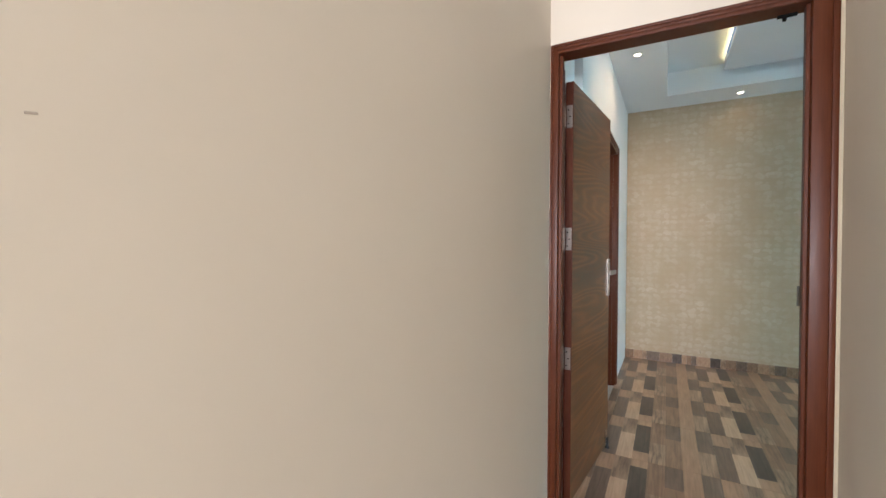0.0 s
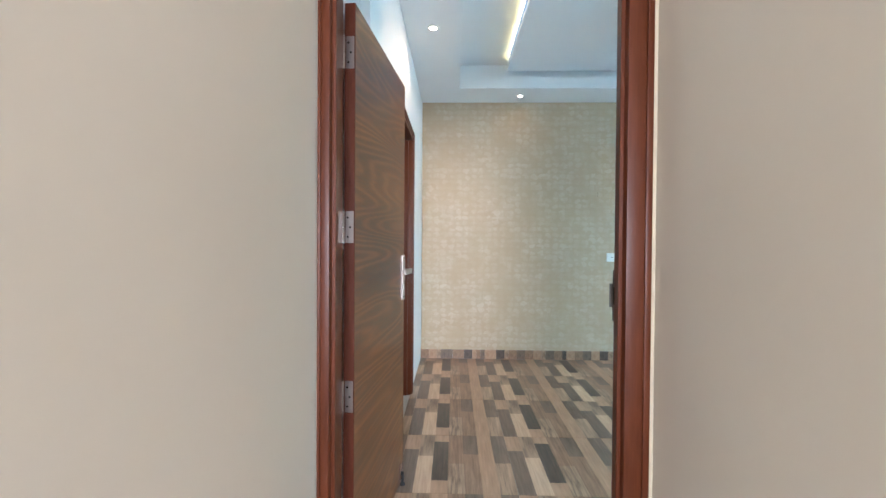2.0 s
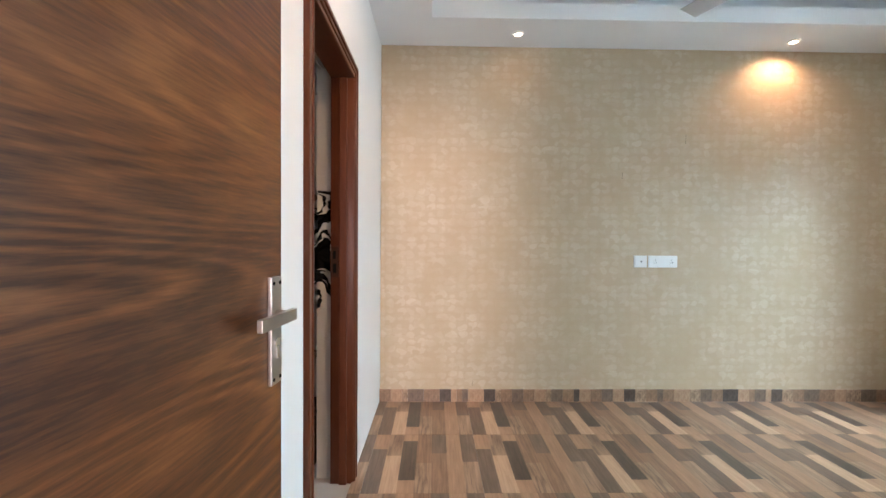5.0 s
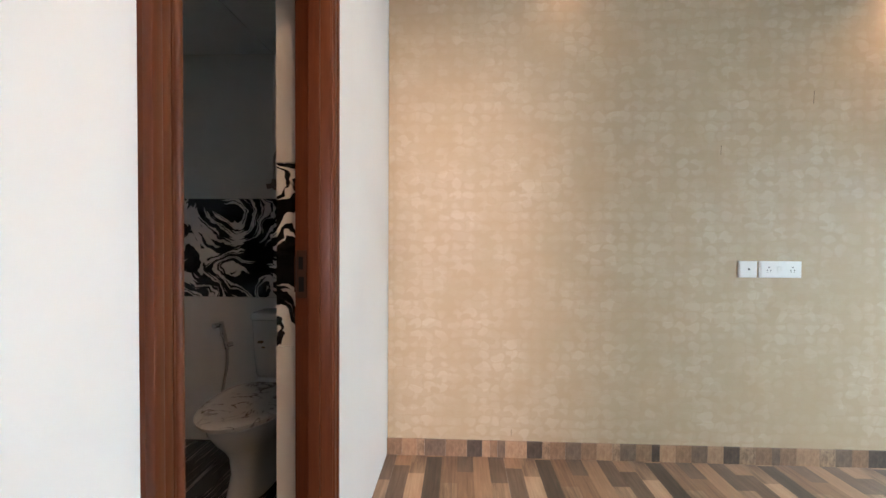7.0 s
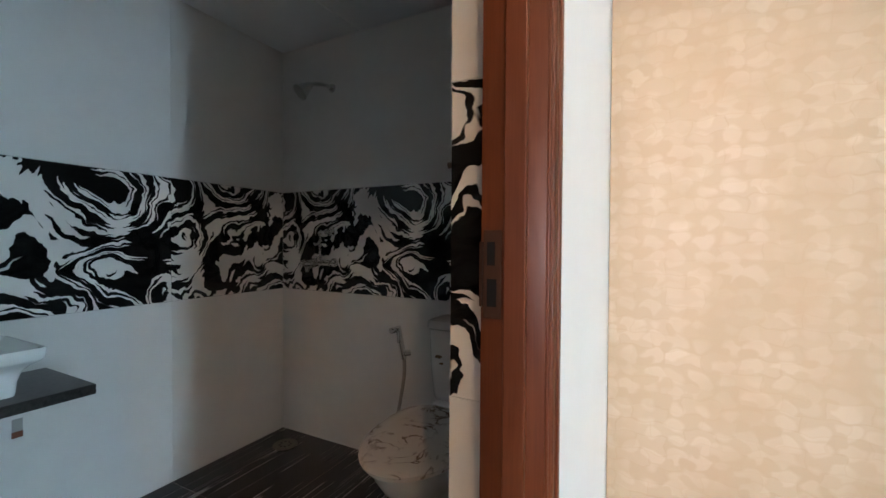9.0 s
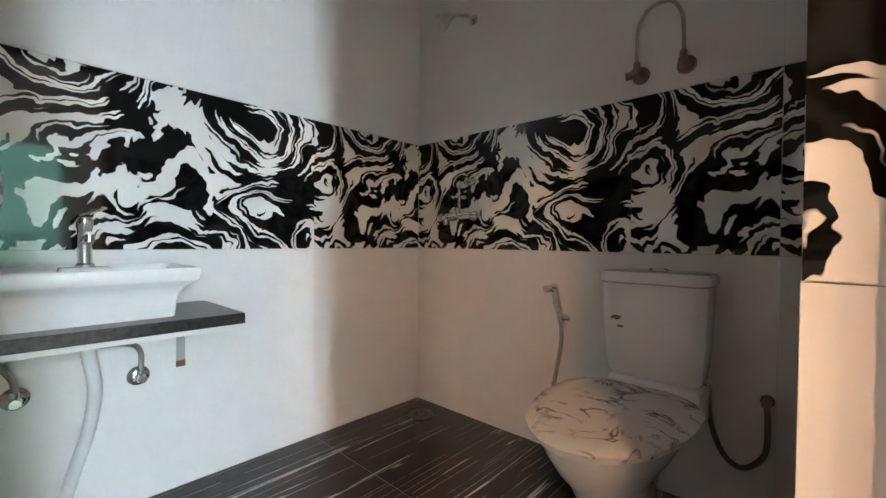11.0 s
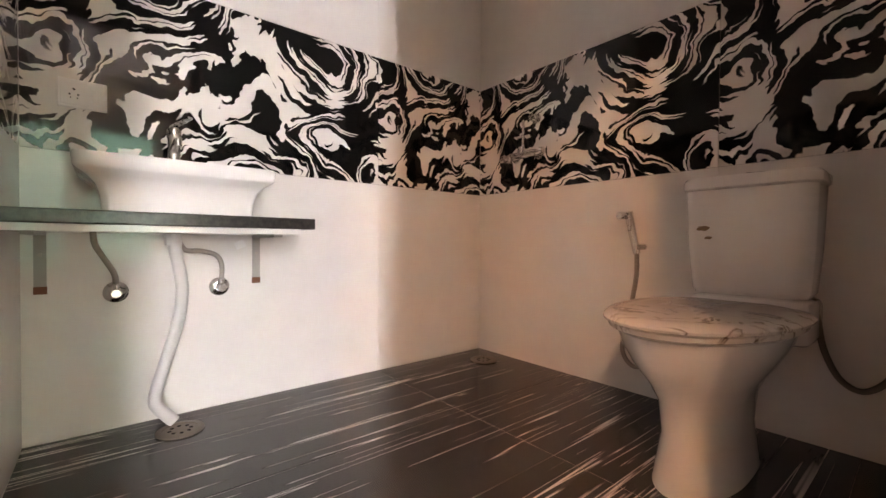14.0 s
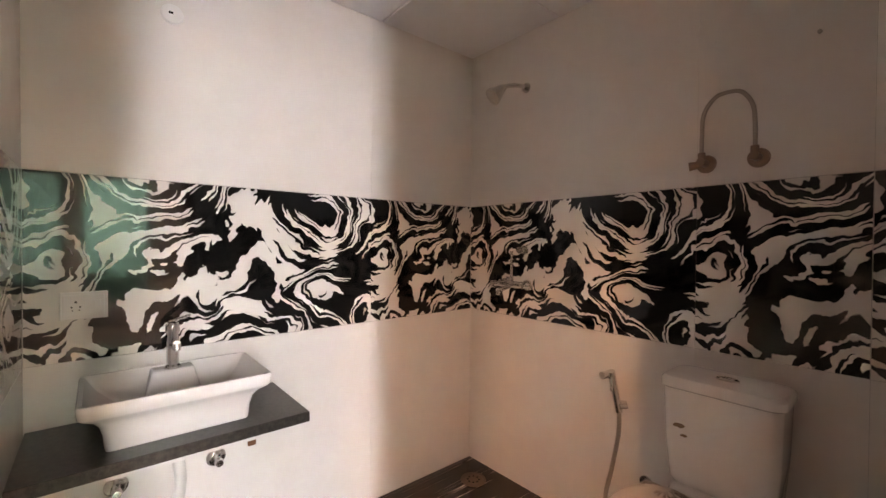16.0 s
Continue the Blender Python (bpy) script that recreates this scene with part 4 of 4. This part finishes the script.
# thin strips with the shade of short wallpaper seams put into their colour
for sx, sz, hh in ((1.90, 2.02, 0.07), (1.42, 1.74, 0.05), (0.30, 0.16, 0.035)):
    seam = tagged(part("wallpaper_seam", add_box(bmesh.new(), -0.0012, 0.0012, -0.0014, 0.001, -hh / 2, hh / 2, 0.0, pose(sx, NY, sz, 0, 2, 0)), plain("seam_shadow", (0.20, 0.15, 0.10), 0.9), None, "short lifted seam in the beige wallpaper"), "short lifted seam in the beige wallpaper", "wallpaper seam", "wallpaper seams")
stk = thing("sticker", (BW, 3.79, 0.60), "torn white sticker scrap on the tiles", "sticker")
part("scrap", add_box(bmesh.new(), 0, 0.0015, -0.018, 0.018, -0.012, 0.016, 0.0005, pose(BW, 3.79, 0.60, 25)), PLASTIC, stk)
pin = thing("wall_screw", (-0.80, BN, 1.93), "small screw in the white tiles", "screw")
part("screw_head", cyl((-0.80, BN, 1.93), (-0.80, BN - 0.008, 1.93), 0.006, None, 10), BRACKET, pin)

# ---- floors, skirtings and tiles ----
bed_floor = structure("floor", boxes((-0.62, 3.75, 1.90, 5.0, -0.12, FZ - 0.009), (-2.2, 2.2, -4.15, 1.90, -0.12, FZ)), GROUT, "wood-look patchwork tile floor", "floor")
W7 = 0.5985 / 7
COLUMNS = [[(0.0, 0.70, 3), (0.70, 1.0, 1)], [(0.0, 0.58, 0), (0.58, 1.0, 5)], [(0.0, 0.18, 1), (0.18, 0.86, 4), (0.86, 1.0, 1)],
           [(0.0, 0.45, 5), (0.45, 1.0, 2)], [(0.0, 0.62, 2), (0.62, 1.0, 3)], [(0.0, 1.0, 1)], [(0.0, 0.47, 5), (0.47, 1.0, 3)]]


def patch_tile(x0, x1, y0, y1):
    """The part of one printed tile between those local limits."""
    bm = bmesh.new()
    for c, col in enumerate(COLUMNS):
        for a, b, tone in col:
            xa, xb = max(c * W7, x0), min((c + 1) * W7, x1)
            ya, yb = max(a * 0.5985, y0), min(b * 0.5985, y1)
            if xb - xa > 0.003 and yb - ya > 0.003:
                n = len(bm.faces)
                add_box(bm, xa, xb, ya, yb, -0.009, 0.0)
                bm.faces.ensure_lookup_table()
                for f in bm.faces[n:]:
                    f.material_index = tone
    return bm


shared = {}
for i in range(-1, 8):
    for j in range(-1, 6):
        ox, oy = -0.343 + 0.6 * i, 4.39 - 0.6 * j
        lim = (round(max(0, WX - ox), 4), round(min(0.5985, EX - ox), 4), round(max(0, 1.90 - oy), 4), round(min(0.5985, NY - oy), 4))
        if lim[1] - lim[0] < 0.01 or lim[3] - lim[2] < 0.01:
            continue
        if lim not in shared:
            shared[lim] = mesh_of(patch_tile(*lim), PLANKS, "floor_tile")
        t = new("floor_tile", shared[lim])
        t.location, t.parent = (ox, oy, FZ), bed_floor

skirt = structure("baseboard", box(WX, EX, NY - 0.003, NY, 0, FZ + 0.092), GROUT, "wood-look tile skirting in short upright pieces", "skirting")
rnd = random.Random(4)
x = WX
tones = [2, 1, 5, 3, 2, 4, 1, 2, 3, 1, 4, 5, 2, 3]
skirt_mesh = {}
n = 0
while x < EX - 0.02:
    w = rnd.choice((0.043, 0.0857, 0.0857, 0.12))
    w = min(w, EX - x)
    tone = tones[n % len(tones)]
    key = (round(w, 4), tone)
    if key not in skirt_mesh:
        skirt_mesh[key] = mesh_of(box(0.0003, w - 0.0003, -0.009, -0.003, 0.0, 0.094), PLANKS[tone], "skirting_piece")
    p = new("skirting_piece", skirt_mesh[key])
    p.location, p.parent = (x, NY, FZ + 0.0005), skirt
    x += w
    n += 1


def wall_tiles(parent, name_rows, to_wall, cuts):
    """Tiles on one bathroom wall. Local x runs along the wall, z up, the face lies in y = 0 and looks to -y."""
    for z0, z1, mat, nm in name_rows:
        for a, b, org in cuts:
            gap = 0.0012 if mat is SWIRL else 0.0003
            bm = add_box(bmesh.new(), a - org + gap, b - org - gap, 0, 0.010, z0 - Z_BAND + 0.001, z1 - Z_BAND - 0.001)
            t = new(nm, mesh_of(bm, mat, nm))
            t.parent = parent
            t.matrix_basis = to_wall @ pose(org, 0, Z_BAND)


Z_BAND = 0.888
TILE_ROWS = [(0.0, 0.888, TILE_WHITE, "wall_tile"), (0.888, 1.488, SWIRL, "swirl_tile"), (1.488, 2.40, TILE_WHITE, "wall_tile")]
# west wall: local x is world y
wall_tiles(bath_w, TILE_ROWS, pose(BW, 0, 0, 0, 0, 90), [(BS, 4.395, 3.195), (4.395, BN, 4.395)])
wall_tiles(bath_n, TILE_ROWS, pose(0, BN, 0), [(BW, -1.133, -2.333), (-1.133, -0.678, -1.133), (-0.678, -0.572, -0.678)])
wall_tiles(bath_s, TILE_ROWS, pose(0, BS, 0, 0, 0, 180), [(0.515, 1.133, -0.067), (1.133, 2.333, 1.133)])
wall_tiles(bath_e, TILE_ROWS, pose(BE, 0, 0, 0, 0, -90), [(-BN, -3.957, -5.185)])
wall_tiles(bath_e, TILE_ROWS[:3], pose(0, 3.9325, 0), [(BE, -0.512, -1.75)])

bath_floor = structure("floor_bathroom", boxes((-2.50, -0.40, 3.03, 5.24, -0.12, -0.002)), plain("dusty_dark_grout", (0.34, 0.30, 0.27), 0.8), "glossy black marble tiles with white veins", "floor")
for x0, x1 in ((-2.333, -1.733), (-1.733, -1.133), (-1.133, -0.533)):
    for y0, y1 in ((3.195, 4.395), (4.395, 5.075)):
        part("floor_tile", box(x0 + 0.0025, x1 - 0.0025, y0 + 0.0025, y1 - 0.0025, -0.010, 0.0), BLACK, bath_floor)
part("threshold", box(-0.532, -0.395, 3.198, 3.885, -0.001, 0.006, 0.002), GRANITE, bath_floor, "dark granite door threshold")
